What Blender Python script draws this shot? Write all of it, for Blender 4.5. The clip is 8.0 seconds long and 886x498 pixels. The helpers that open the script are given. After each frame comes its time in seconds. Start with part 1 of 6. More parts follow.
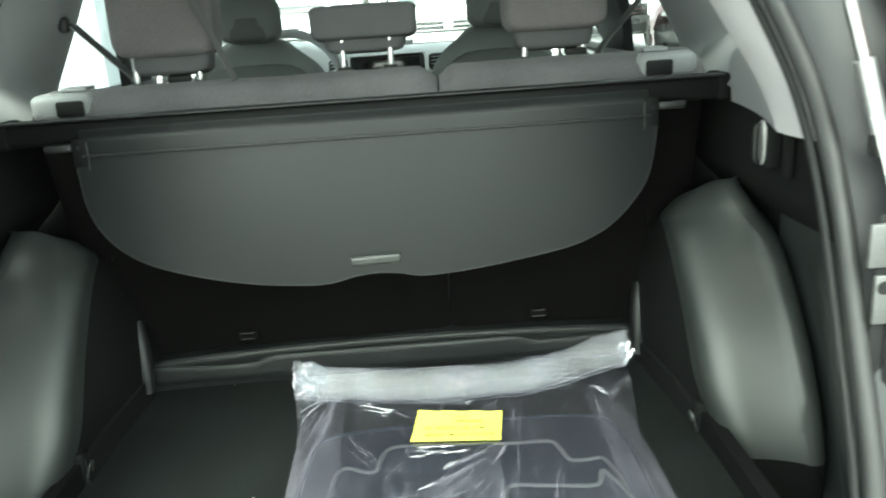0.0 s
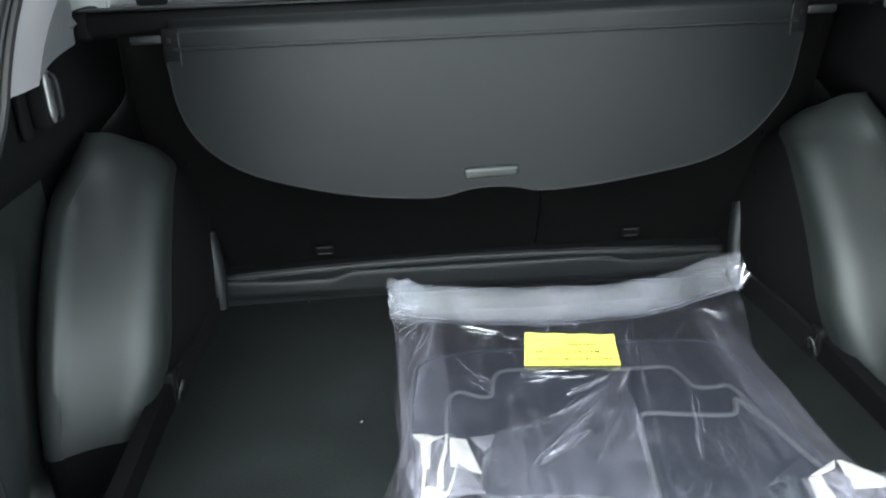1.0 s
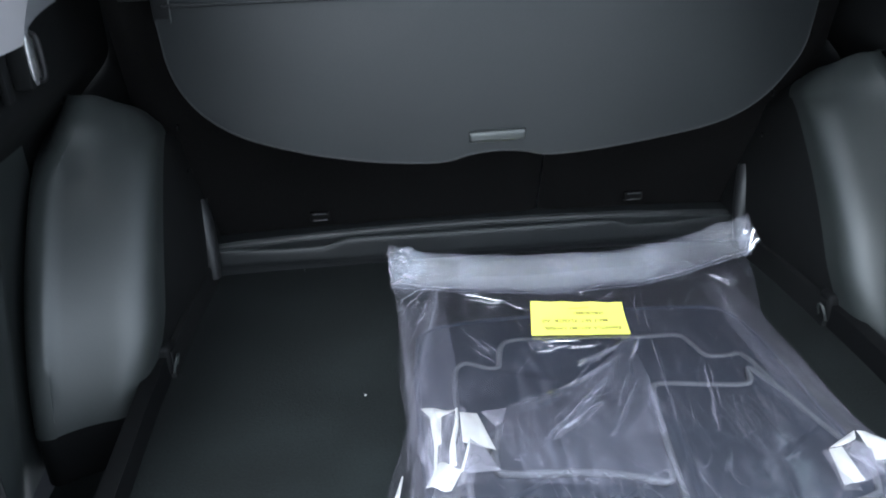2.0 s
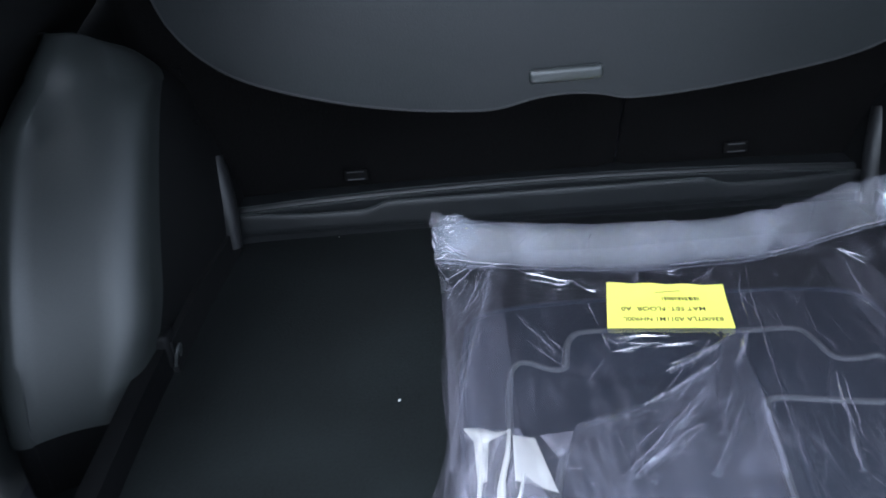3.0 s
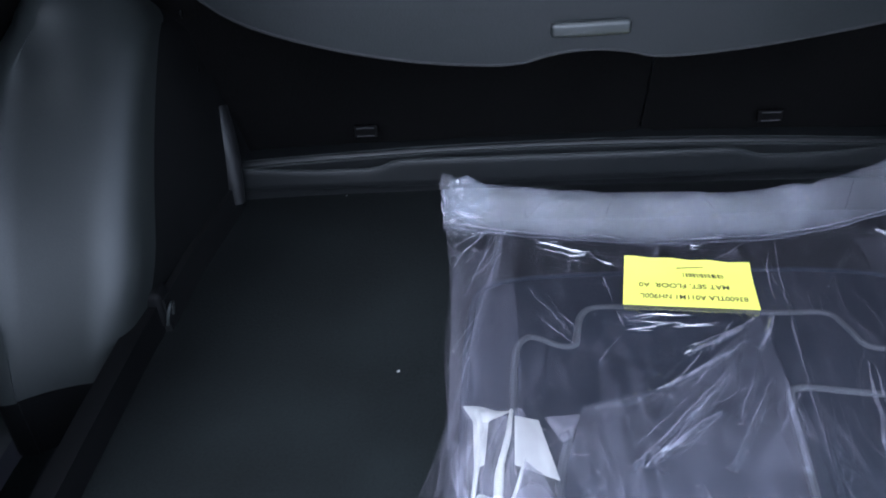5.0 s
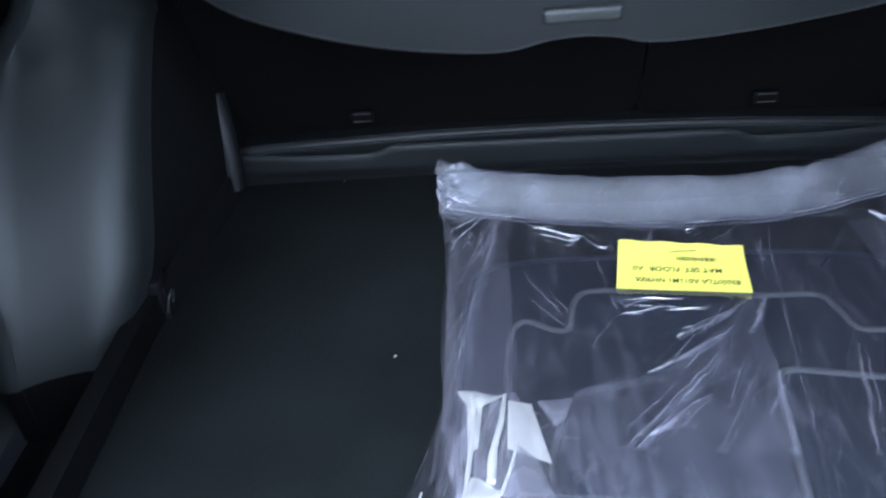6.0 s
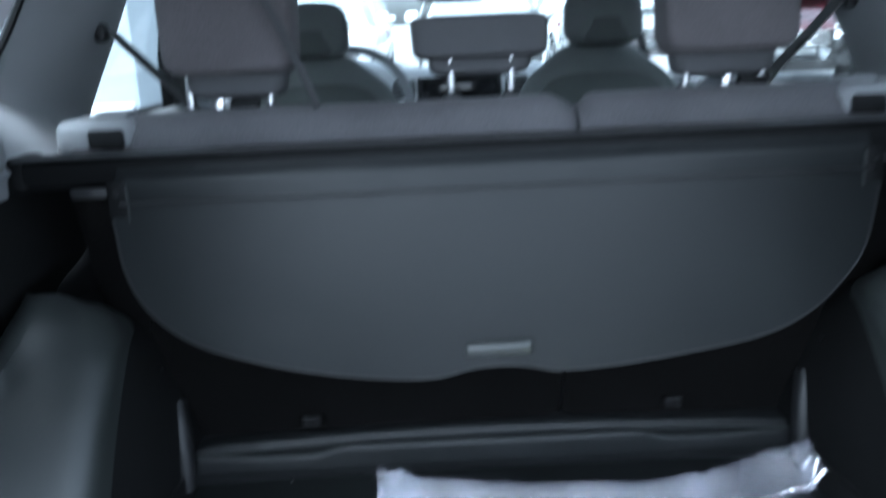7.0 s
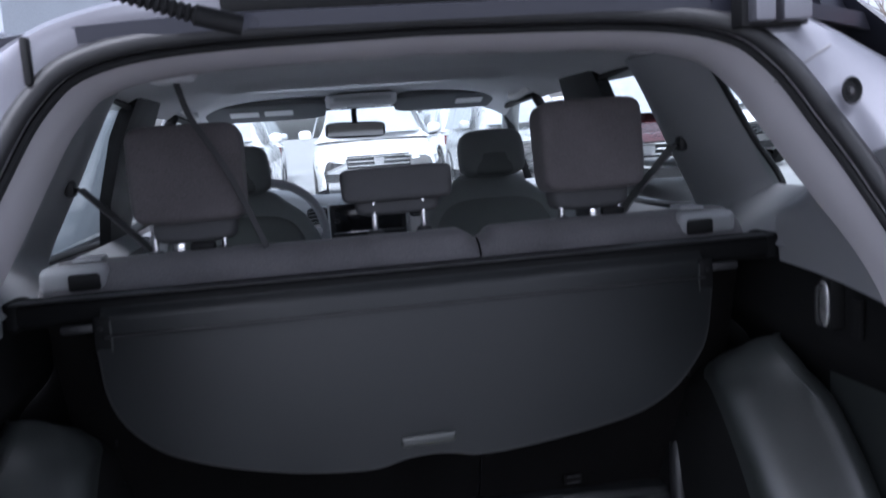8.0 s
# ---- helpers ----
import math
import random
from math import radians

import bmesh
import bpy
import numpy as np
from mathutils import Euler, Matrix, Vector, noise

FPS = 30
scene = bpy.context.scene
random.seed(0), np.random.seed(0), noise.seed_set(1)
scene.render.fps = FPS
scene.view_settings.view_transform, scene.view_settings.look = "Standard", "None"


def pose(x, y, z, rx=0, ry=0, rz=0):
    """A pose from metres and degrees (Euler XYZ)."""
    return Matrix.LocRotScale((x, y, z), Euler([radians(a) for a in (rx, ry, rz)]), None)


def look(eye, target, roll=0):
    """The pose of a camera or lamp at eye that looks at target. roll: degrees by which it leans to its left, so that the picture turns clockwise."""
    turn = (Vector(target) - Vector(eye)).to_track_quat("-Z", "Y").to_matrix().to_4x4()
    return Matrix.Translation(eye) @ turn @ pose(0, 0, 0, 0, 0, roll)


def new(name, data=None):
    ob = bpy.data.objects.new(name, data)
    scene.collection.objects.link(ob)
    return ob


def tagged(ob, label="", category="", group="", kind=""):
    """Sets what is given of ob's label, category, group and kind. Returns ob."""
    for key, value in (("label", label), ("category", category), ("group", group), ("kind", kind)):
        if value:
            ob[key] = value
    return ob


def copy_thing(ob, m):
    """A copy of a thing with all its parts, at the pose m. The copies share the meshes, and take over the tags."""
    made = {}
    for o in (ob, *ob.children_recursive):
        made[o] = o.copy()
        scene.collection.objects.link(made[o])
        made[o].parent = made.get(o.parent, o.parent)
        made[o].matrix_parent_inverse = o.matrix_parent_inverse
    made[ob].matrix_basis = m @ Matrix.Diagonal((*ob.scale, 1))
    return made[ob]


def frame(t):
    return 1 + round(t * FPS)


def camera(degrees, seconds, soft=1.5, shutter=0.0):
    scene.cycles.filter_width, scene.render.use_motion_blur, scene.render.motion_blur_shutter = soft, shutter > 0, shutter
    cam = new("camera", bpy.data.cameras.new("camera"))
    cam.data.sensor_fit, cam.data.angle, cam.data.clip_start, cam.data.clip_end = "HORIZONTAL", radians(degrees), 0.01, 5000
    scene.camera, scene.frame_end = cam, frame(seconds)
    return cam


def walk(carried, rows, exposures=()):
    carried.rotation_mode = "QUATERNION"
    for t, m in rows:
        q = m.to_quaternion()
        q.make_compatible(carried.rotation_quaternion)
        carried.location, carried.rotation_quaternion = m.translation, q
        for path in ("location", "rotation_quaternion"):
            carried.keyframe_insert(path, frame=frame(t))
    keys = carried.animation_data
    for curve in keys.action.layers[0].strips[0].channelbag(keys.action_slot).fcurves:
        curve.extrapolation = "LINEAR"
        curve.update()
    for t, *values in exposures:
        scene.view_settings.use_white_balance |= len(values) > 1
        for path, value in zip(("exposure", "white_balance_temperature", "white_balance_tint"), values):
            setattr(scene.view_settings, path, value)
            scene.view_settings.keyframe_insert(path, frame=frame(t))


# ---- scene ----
cam = camera(57.8, 8.0, soft=1.8, shutter=0.5)
PATH = [
    (0, (0.073, 0.3, 0.8), (0.133, 2.215, 0.229), -3.9),
    (0.3, (0.002, 0.342, 0.789), (0.065, 2.247, 0.185), -3.0),
    (0.5, (-0.049, 0.37, 0.8), (0.023, 2.254, 0.132), -2.7),
    (0.7, (-0.097, 0.387, 0.792), (-0.016, 2.253, 0.077), -2.4),
    (1, (-0.163, 0.414, 0.777), (-0.065, 2.256, 0.004), -2.3),
    (1.2, (-0.181, 0.413, 0.751), (-0.073, 2.262, -0.004), -2.6),
    (1.5, (-0.206, 0.425, 0.773), (-0.064, 2.252, -0.028), -2.1),
    (1.7, (-0.204, 0.434, 0.777), (-0.057, 2.253, -0.042), -2.1),
    (2.8, (-0.171, 0.66, 0.702), (-0.162, 2.402, -0.28), -4.2),
    (3, (-0.153, 0.72, 0.684), (-0.202, 2.464, -0.293), -4.9),
    (3.5, (-0.142, 0.788, 0.655), (-0.184, 2.521, -0.341), -3.9),
    (4, (-0.126, 0.8, 0.666), (-0.163, 2.517, -0.359), -3.9),
    (4.3, (-0.111, 0.791, 0.67), (-0.171, 2.502, -0.364), -3.9),
    (4.5, (-0.128, 0.787, 0.662), (-0.169, 2.5, -0.369), -3.5),
    (4.7, (-0.137, 0.783, 0.655), (-0.204, 2.493, -0.38), -3.5),
    (5.8, (-0.139, 0.775, 0.652), (-0.269, 2.434, -0.457), -3.9),
    (6, (-0.125, 0.775, 0.666), (-0.243, 2.442, -0.433), -4.5),
    (6.2, (-0.111, 0.774, 0.708), (-0.214, 2.455, -0.371), -5.3),
    (6.5, (-0.097, 0.741, 0.743), (-0.173, 2.535, -0.139), -4.6),
    (6.8, (-0.107, 0.704, 0.772), (-0.132, 2.587, 0.1), -3.1),
    (7, (-0.086, 0.674, 0.798), (-0.071, 2.604, 0.273), -2.7),
    (7.2, (-0.087, 0.629, 0.842), (0.05, 2.584, 0.439), -1.9),
    (7.5, (-0.096, 0.55, 0.887), (0.142, 2.514, 0.594), -2.9),
    (7.8, (-0.129, 0.474, 0.899), (0.153, 2.436, 0.632), -3.4),
    (8, (-0.151, 0.424, 0.872), (0.139, 2.383, 0.593), -4.0),
]
EXPOSE = [(0, 3.28, 6500, -14), (0.35, 3.28, 6500, -8), (1.0, 2.9, 5950, -2), (1.5, 2.8, 5680, 1), (3.5, 2.25, 5150, 9), (4.5, 2.25, 5120, 11), (6.5, 2.25, 4980, 4), (6.8, 2.45, 5030, 2), (7, 2.62, 5080, 2), (7.25, 2.42, 5130, 3), (7.5, 2.12, 5220, 6), (7.7, 1.9, 5380, 12), (8, 1.6, 5500, 17)]
walk(cam, [(t, look(eye, target, roll)) for t, eye, target, roll in PATH], EXPOSE)

# ---- light ----
world = bpy.data.worlds.new("overcast_sky")
scene.world = world
world.use_nodes = True
_wn = world.node_tree
_bg = _wn.nodes["Background"]
_sky = _wn.nodes.new("ShaderNodeTexSky")
_sky.sky_type = "NISHITA"
_sky.sun_disc = False
_sky.sun_elevation = radians(58)
_sky.sun_rotation = radians(196)
_sky.air_density, _sky.dust_density, _sky.ozone_density = 1.0, 6.0, 1.0
_soft = _wn.nodes.new("ShaderNodeHueSaturation")
_soft.inputs["Saturation"].default_value = 0.25
_wn.links.new(_sky.outputs[0], _soft.inputs["Color"])
_wn.links.new(_soft.outputs[0], _bg.inputs["Color"])
_bg.inputs["Strength"].default_value = 0.15
_sun = new("sun", bpy.data.lights.new("sun", "SUN"))
_sun.data.energy, _sun.data.angle, _sun.data.color = 0.9, radians(30), (1.0, 0.97, 0.92)
_sun.matrix_world = look((-1.6, -5.4, 9), (0, 0, 0))


# ---- materials ----
def shade(name, color, rough=0.5, metal=0.0, grain=400.0, bump=0.1, vary=0.12, spec=0.5, blotch=6.0, sheen=0.0, coat=0.0, depth=0.001):
    """A surface with fine grain, slow blotches and a fine relief."""
    m = bpy.data.materials.new(name)
    m.use_nodes = True
    t = m.node_tree
    b = t.nodes["Principled BSDF"]
    b.inputs["Metallic"].default_value = metal
    b.inputs["Specular IOR Level"].default_value = spec
    b.inputs["Sheen Weight"].default_value = sheen
    b.inputs["Coat Weight"].default_value = coat
    b.inputs["Coat Roughness"].default_value = 0.06
    c = t.nodes.new("ShaderNodeTexCoord")
    n1 = t.nodes.new("ShaderNodeTexNoise")
    n1.inputs["Scale"].default_value = grain
    n1.inputs["Detail"].default_value = 3
    n2 = t.nodes.new("ShaderNodeTexNoise")
    n2.inputs["Scale"].default_value = blotch
    n2.inputs["Detail"].default_value = 4
    t.links.new(c.outputs["Object"], n1.inputs["Vector"])
    t.links.new(c.outputs["Object"], n2.inputs["Vector"])
    mix = t.nodes.new("ShaderNodeMath")
    mix.operation = "MULTIPLY_ADD"
    t.links.new(n1.outputs["Fac"], mix.inputs[0])
    mix.inputs[1].default_value = 0.5
    half = t.nodes.new("ShaderNodeMath")
    half.operation = "MULTIPLY"
    half.inputs[1].default_value = 0.5
    t.links.new(n2.outputs["Fac"], half.inputs[0])
    t.links.new(half.outputs[0], mix.inputs[2])
    ramp = t.nodes.new("ShaderNodeMapRange")
    ramp.inputs["From Min"].default_value, ramp.inputs["From Max"].default_value = 0.3, 0.7
    ramp.inputs["To Min"].default_value, ramp.inputs["To Max"].default_value = 1 - vary, 1 + vary
    t.links.new(mix.outputs[0], ramp.inputs["Value"])
    hue = t.nodes.new("ShaderNodeHueSaturation")
    hue.inputs["Color"].default_value = (*color, 1)
    t.links.new(ramp.outputs[0], hue.inputs["Value"])
    t.links.new(hue.outputs[0], b.inputs["Base Color"])
    rr = t.nodes.new("ShaderNodeMapRange")
    rr.inputs["From Min"].default_value, rr.inputs["From Max"].default_value = 0.3, 0.7
    rr.inputs["To Min"].default_value, rr.inputs["To Max"].default_value = rough * 0.9, min(1, rough * 1.1)
    t.links.new(n2.outputs["Fac"], rr.inputs["Value"])
    t.links.new(rr.outputs[0], b.inputs["Roughness"])
    if bump:
        bp = t.nodes.new("ShaderNodeBump")
        bp.inputs["Strength"].default_value = bump
        bp.inputs["Distance"].default_value = depth
        t.links.new(n1.outputs["Fac"], bp.inputs["Height"])
        t.links.new(bp.outputs[0], b.inputs["Normal"])
    return m


def glass(name, color=(1, 1, 1), gloss=0.06, haze=0.0):
    """A thin clear pane: what is behind shows through, with a faint reflection."""
    m = bpy.data.materials.new(name)
    m.use_nodes = True
    t = m.node_tree
    out = t.nodes["Material Output"]
    t.nodes.remove(t.nodes["Principled BSDF"])
    tr = t.nodes.new("ShaderNodeBsdfTransparent")
    tr.inputs["Color"].default_value = (*color, 1)
    gl = t.nodes.new("ShaderNodeBsdfGlossy")
    gl.inputs["Roughness"].default_value = 0.03
    lw = t.nodes.new("ShaderNodeLayerWeight")
    lw.inputs["Blend"].default_value = 0.5
    pw = t.nodes.new("ShaderNodeMath")
    pw.operation = "POWER"
    pw.inputs[1].default_value = 5.0
    t.links.new(lw.outputs["Facing"], pw.inputs[0])
    fr = t.nodes.new("ShaderNodeMath")
    fr.operation = "MULTIPLY_ADD"
    fr.inputs[1].default_value, fr.inputs[2].default_value = 0.35, 0.03
    t.links.new(pw.outputs[0], fr.inputs[0])
    mx = t.nodes.new("ShaderNodeMixShader")
    t.links.new(fr.outputs[0], mx.inputs[0])
    t.links.new(tr.outputs[0], mx.inputs[1])
    t.links.new(gl.outputs[0], mx.inputs[2])
    t.links.new(mx.outputs[0], out.inputs["Surface"])
    return m


def film(name, milk=0.12, gloss=0.25, rough=0.15, streak=30.0, lo=0.5, hi=0.75, extra=0.3, bump=0.3, tint=(0.71, 0.68, 0.82), crinkle=0.0):
    """Polythene film: mostly clear, a little milky, shiny where it wrinkles."""
    m = bpy.data.materials.new(name)
    m.use_nodes = True
    t = m.node_tree
    out = t.nodes["Material Output"]
    t.nodes.remove(t.nodes["Principled BSDF"])
    tr = t.nodes.new("ShaderNodeBsdfTransparent")
    tr.inputs["Color"].default_value = (0.96, 0.97, 0.98, 1)
    df = t.nodes.new("ShaderNodeBsdfDiffuse")
    df.inputs["Color"].default_value = (*tint, 1)
    tl = t.nodes.new("ShaderNodeBsdfTranslucent")
    tl.inputs["Color"].default_value = (*tint, 1)
    gl = t.nodes.new("ShaderNodeBsdfGlossy")
    gl.inputs["Roughness"].default_value = rough
    c = t.nodes.new("ShaderNodeTexCoord")
    mp = t.nodes.new("ShaderNodeMapping")
    mp.inputs["Rotation"].default_value = (0, 0, radians(-28))
    mp.inputs["Scale"].default_value = (1.0, 0.22, 1.0)
    t.links.new(c.outputs["Object"], mp.inputs["Vector"])
    n = t.nodes.new("ShaderNodeTexNoise")
    n.inputs["Scale"].default_value = streak
    n.inputs["Detail"].default_value = 2
    n.inputs["Distortion"].default_value = 0.6
    t.links.new(mp.outputs[0], n.inputs["Vector"])
    r = t.nodes.new("ShaderNodeMapRange")
    r.inputs["From Min"].default_value, r.inputs["From Max"].default_value = lo, hi
    r.inputs["To Min"].default_value, r.inputs["To Max"].default_value = milk, milk + extra
    t.links.new(n.outputs["Fac"], r.inputs["Value"])
    bp = t.nodes.new("ShaderNodeBump")
    bp.inputs["Strength"].default_value, bp.inputs["Distance"].default_value = bump, 0.003
    t.links.new(n.outputs["Fac"], bp.inputs["Height"])
    milkiness, relief = r.outputs[0], bp.outputs[0]
    if crinkle:
        # thin sharp creases in two directions, in patches
        patches = t.nodes.new("ShaderNodeTexNoise")
        patches.inputs["Scale"].default_value, patches.inputs["Detail"].default_value = 9.0, 1
        t.links.new(c.outputs["Object"], patches.inputs["Vector"])
        where = t.nodes.new("ShaderNodeMapRange")
        where.inputs["From Min"].default_value, where.inputs["From Max"].default_value = 0.44, 0.66
        t.links.new(patches.outputs["Fac"], where.inputs["Value"])
        for turn, long, size in ((-34, 0.16, 34.0), (-8, 0.2, 22.0), (38, 0.3, 40.0)):
            q = t.nodes.new("ShaderNodeMapping")
            q.inputs["Rotation"].default_value, q.inputs["Scale"].default_value = (0, 0, radians(turn)), (1.0, long, 1.0)
            t.links.new(c.outputs["Object"], q.inputs["Vector"])
            w = t.nodes.new("ShaderNodeTexNoise")
            w.inputs["Scale"].default_value, w.inputs["Detail"].default_value, w.inputs["Distortion"].default_value = size, 0.5, 0.35
            t.links.new(q.outputs[0], w.inputs["Vector"])
            off = t.nodes.new("ShaderNodeMath")
            off.operation = "SUBTRACT"
            off.inputs[1].default_value = 0.5
            t.links.new(w.outputs["Fac"], off.inputs[0])
            side = t.nodes.new("ShaderNodeMath")
            side.operation = "ABSOLUTE"
            t.links.new(off.outputs[0], side.inputs[0])
            peak = t.nodes.new("ShaderNodeMapRange")
            peak.interpolation_type = "SMOOTHSTEP"
            peak.inputs["From Min"].default_value, peak.inputs["From Max"].default_value = 0.035, 0.0
            t.links.new(side.outputs[0], peak.inputs["Value"])
            here = t.nodes.new("ShaderNodeMath")
            here.operation = "MULTIPLY"
            t.links.new(peak.outputs[0], here.inputs[0])
            t.links.new(where.outputs[0], here.inputs[1])
            more = t.nodes.new("ShaderNodeMath")
            more.operation = "MULTIPLY_ADD"
            more.inputs[1].default_value = crinkle
            t.links.new(here.outputs[0], more.inputs[0])
            t.links.new(milkiness, more.inputs[2])
            b2 = t.nodes.new("ShaderNodeBump")
            b2.inputs["Strength"].default_value, b2.inputs["Distance"].default_value = 0.25, 0.003
            t.links.new(here.outputs[0], b2.inputs["Height"])
            t.links.new(relief, b2.inputs["Normal"])
            milkiness, relief = more.outputs[0], b2.outputs[0]
    t.links.new(relief, gl.inputs["Normal"])
    ad = t.nodes.new("ShaderNodeMixShader")
    ad.inputs[0].default_value = 0.4
    t.links.new(df.outputs[0], ad.inputs[1])
    t.links.new(tl.outputs[0], ad.inputs[2])
    m1 = t.nodes.new("ShaderNodeMixShader")
    t.links.new(milkiness, m1.inputs[0])
    t.links.new(tr.outputs[0], m1.inputs[1])
    t.links.new(ad.outputs[0], m1.inputs[2])
    m2 = t.nodes.new("ShaderNodeMixShader")
    m2.inputs[0].default_value = gloss
    t.links.new(m1.outputs[0], m2.inputs[1])
    t.links.new(gl.outputs[0], m2.inputs[2])
    t.links.new(m2.outputs[0], out.inputs["Surface"])
    return m


CARPET = shade("cargo_carpet", (0.0042, 0.0053, 0.0054), 0.95, grain=260, bump=0.7, vary=0.75, spec=0.08, sheen=0.02)
SEATCARPET = shade("seat_carpet", (0.0042, 0.0039, 0.0039), 0.95, grain=280, bump=0.6, vary=0.6, spec=0.1)
BLACK = shade("black_plastic", (0.013, 0.013, 0.014), 0.5, grain=1200, bump=0.25, vary=0.12, spec=0.45)
GLOSSBLACK = shade("satin_black_plastic", (0.0105, 0.0112, 0.012), 0.42, grain=900, bump=0.08, vary=0.1, spec=0.34)
TRIM = shade("charcoal_plastic", (0.0222, 0.0253, 0.0244), 0.46, grain=480, bump=0.14, vary=0.2, spec=0.66)
RUBBER = shade("black_rubber", (0.009, 0.009, 0.0095), 0.65, grain=300, bump=0.15, vary=0.2, spec=0.22)
SEAL = shade("grey_black_seal_rubber", (0.02, 0.02, 0.021), 0.5, grain=300, bump=0.15, vary=0.2, spec=0.4)
COVER = shade("cover_vinyl", (0.0074, 0.0086, 0.0092), 0.5, grain=420, bump=0.22, vary=0.24, spec=0.35)
GREY = shade("grey_trim_plastic", (0.22, 0.223, 0.233), 0.55, grain=900, bump=0.15, vary=0.06, spec=0.35)
HEADER = shade("pale_trim_plastic", (0.29, 0.277, 0.286), 0.55, grain=900, bump=0.15, vary=0.06, spec=0.35)
LINER = shade("headliner_felt", (0.62, 0.62, 0.63), 0.95, grain=800, bump=0.4, vary=0.08, spec=0.1)
FABRIC = shade("grey_seat_fabric", (0.105, 0.101, 0.107), 0.95, grain=420, bump=0.5, vary=0.34, spec=0.15, sheen=0.08)
FABRICDARK = shade("dark_seat_fabric", (0.075, 0.075, 0.078), 0.95, grain=1100, bump=0.6, vary=0.25, spec=0.12)
CHROME = shade("chrome", (0.75, 0.75, 0.76), 0.18, metal=1.0, grain=60, bump=0.02, vary=0.05)
STEEL = shade("galvanised_steel", (0.55, 0.55, 0.56), 0.35, metal=0.9, grain=120, bump=0.1, vary=0.15)
# body paint twice: lightened where the sky lights it, darkened under the tailgate
SKYLIT = shade("skylit_body_paint", (0.165, 0.165, 0.185), 0.33, metal=0.5, grain=700, bump=0.0, vary=0.08, coat=0.5)
JAMBSHADE = shade("shaded_body_paint", (0.036, 0.037, 0.04), 0.5, grain=700, bump=0.0, vary=0.15, spec=0.2)
GUNMETAL = shade("dull_steel", (0.13, 0.13, 0.13), 0.42, metal=0.8, grain=300, bump=0.05, vary=0.15)
PLATE = shade("scuffed_steel", (0.4, 0.4, 0.4), 0.38, metal=0.8, grain=60, bump=0.5, vary=0.5, blotch=40)
# seat fabric lightened: windscreen daylight is put into its colour
FRONTFAB = shade("daylit_seat_fabric", (0.15, 0.158, 0.155), 0.95, grain=1100, bump=0.6, vary=0.2, spec=0.15, sheen=0.08)
SEATBACK = shade("dark_seat_back_vinyl", (0.085, 0.091, 0.087), 0.7, grain=700, bump=0.3, vary=0.15, spec=0.25)
HEADFAB = shade("brown_grey_seat_fabric", (0.088, 0.08, 0.083), 0.95, grain=420, bump=0.5, vary=0.34, spec=0.15, sheen=0.08)
PAINT = shade("dark_navy_paint", (0.02, 0.021, 0.03), 0.3, metal=0.1, grain=700, bump=0.0, vary=0.1, coat=0.12)
BELT = shade("seat_belt_webbing", (0.1, 0.1, 0.1), 0.8, grain=900, bump=0.4, vary=0.2, spec=0.2)
BELTDARK = shade("dark_belt_webbing", (0.05, 0.05, 0.052), 0.8, grain=900, bump=0.4, vary=0.2, spec=0.2)
YELLOW = shade("yellow_label_paper", (0.96, 0.9, 0.14), 0.36, grain=300, bump=0.1, vary=0.06, spec=0.5)
INK = shade("label_ink", (0.025, 0.022, 0.015), 0.8, bump=0.0)
WHITE = shade("white_print", (0.75, 0.75, 0.74), 0.7, bump=0.05, vary=0.05)
RAIL = shade("black_rail_plastic", (0.005, 0.0051, 0.0054), 0.65, grain=500, bump=0.1, vary=0.15, spec=0.12)
# lining plastic darkened: shade on its surfaces is put into the colour
DARKLINING = shade("shade_dark_lining", (0.0055, 0.0057, 0.0059), 0.8, grain=900, bump=0.4, vary=0.2, spec=0.2)
LINT = shade("pale_lint", (0.26, 0.255, 0.245), 0.9, bump=0.3)
MAT = shade("floor_mat_carpet", (0.012, 0.0155, 0.024), 0.95, grain=900, bump=0.6, vary=0.3, spec=0.15)
PIPING = shade("mat_piping", (0.05, 0.052, 0.06), 0.85, grain=500, bump=0.4, vary=0.2)
FILM = film("polythene_film", crinkle=0.03, milk=0.034, gloss=0.19, rough=0.1, streak=60, lo=0.5, hi=0.74, extra=0.06, bump=0.015)
FILMFOLD = film("folded_polythene", crinkle=0.03, milk=0.033, gloss=0.02, rough=0.4, streak=16, lo=0.48, hi=0.72, extra=0.06, bump=0.05)
# high milk puts the sky's shine into the gathered film's colour
FILMWHITE = film("sky_whitened_polythene", milk=0.7, gloss=0.34, rough=0.22, streak=40, extra=0.3, bump=0.1, tint=(0.8, 0.78, 0.77))
FILMCREASE = film("creased_polythene", milk=0.09, gloss=0.19, rough=0.12, streak=90, lo=0.4, hi=0.6, extra=0.15, bump=0.05)
FILMGUSSET = film("gusset_polythene", milk=0.068, gloss=0.03, rough=0.3, streak=12, lo=0.4, hi=0.7, extra=0.05, bump=0.03)
FILMVEIL = film("doubled_polythene", crinkle=0.04, milk=0.022, gloss=0.04, rough=0.2, streak=20, lo=0.4, hi=0.65, extra=0.035, bump=0.04)
FILMLAYER = film("rolled_polythene_layer", milk=0.012, gloss=0.012, rough=0.3, streak=14, lo=0.4, hi=0.7, extra=0.03, bump=0.03)
FILMGLINT = film("sharp_creased_polythene", milk=0.1, gloss=0.22, rough=0.15, streak=110, lo=0.4, hi=0.6, extra=0.25, bump=0.05)
# milk whitens the label's lower half in place of glare
LABELGLARE = film("label_glare", milk=0.1, gloss=0.05, rough=0.2, streak=26, lo=0.42, hi=0.6, extra=0.2, bump=0.03, tint=(0.86, 0.85, 0.84))
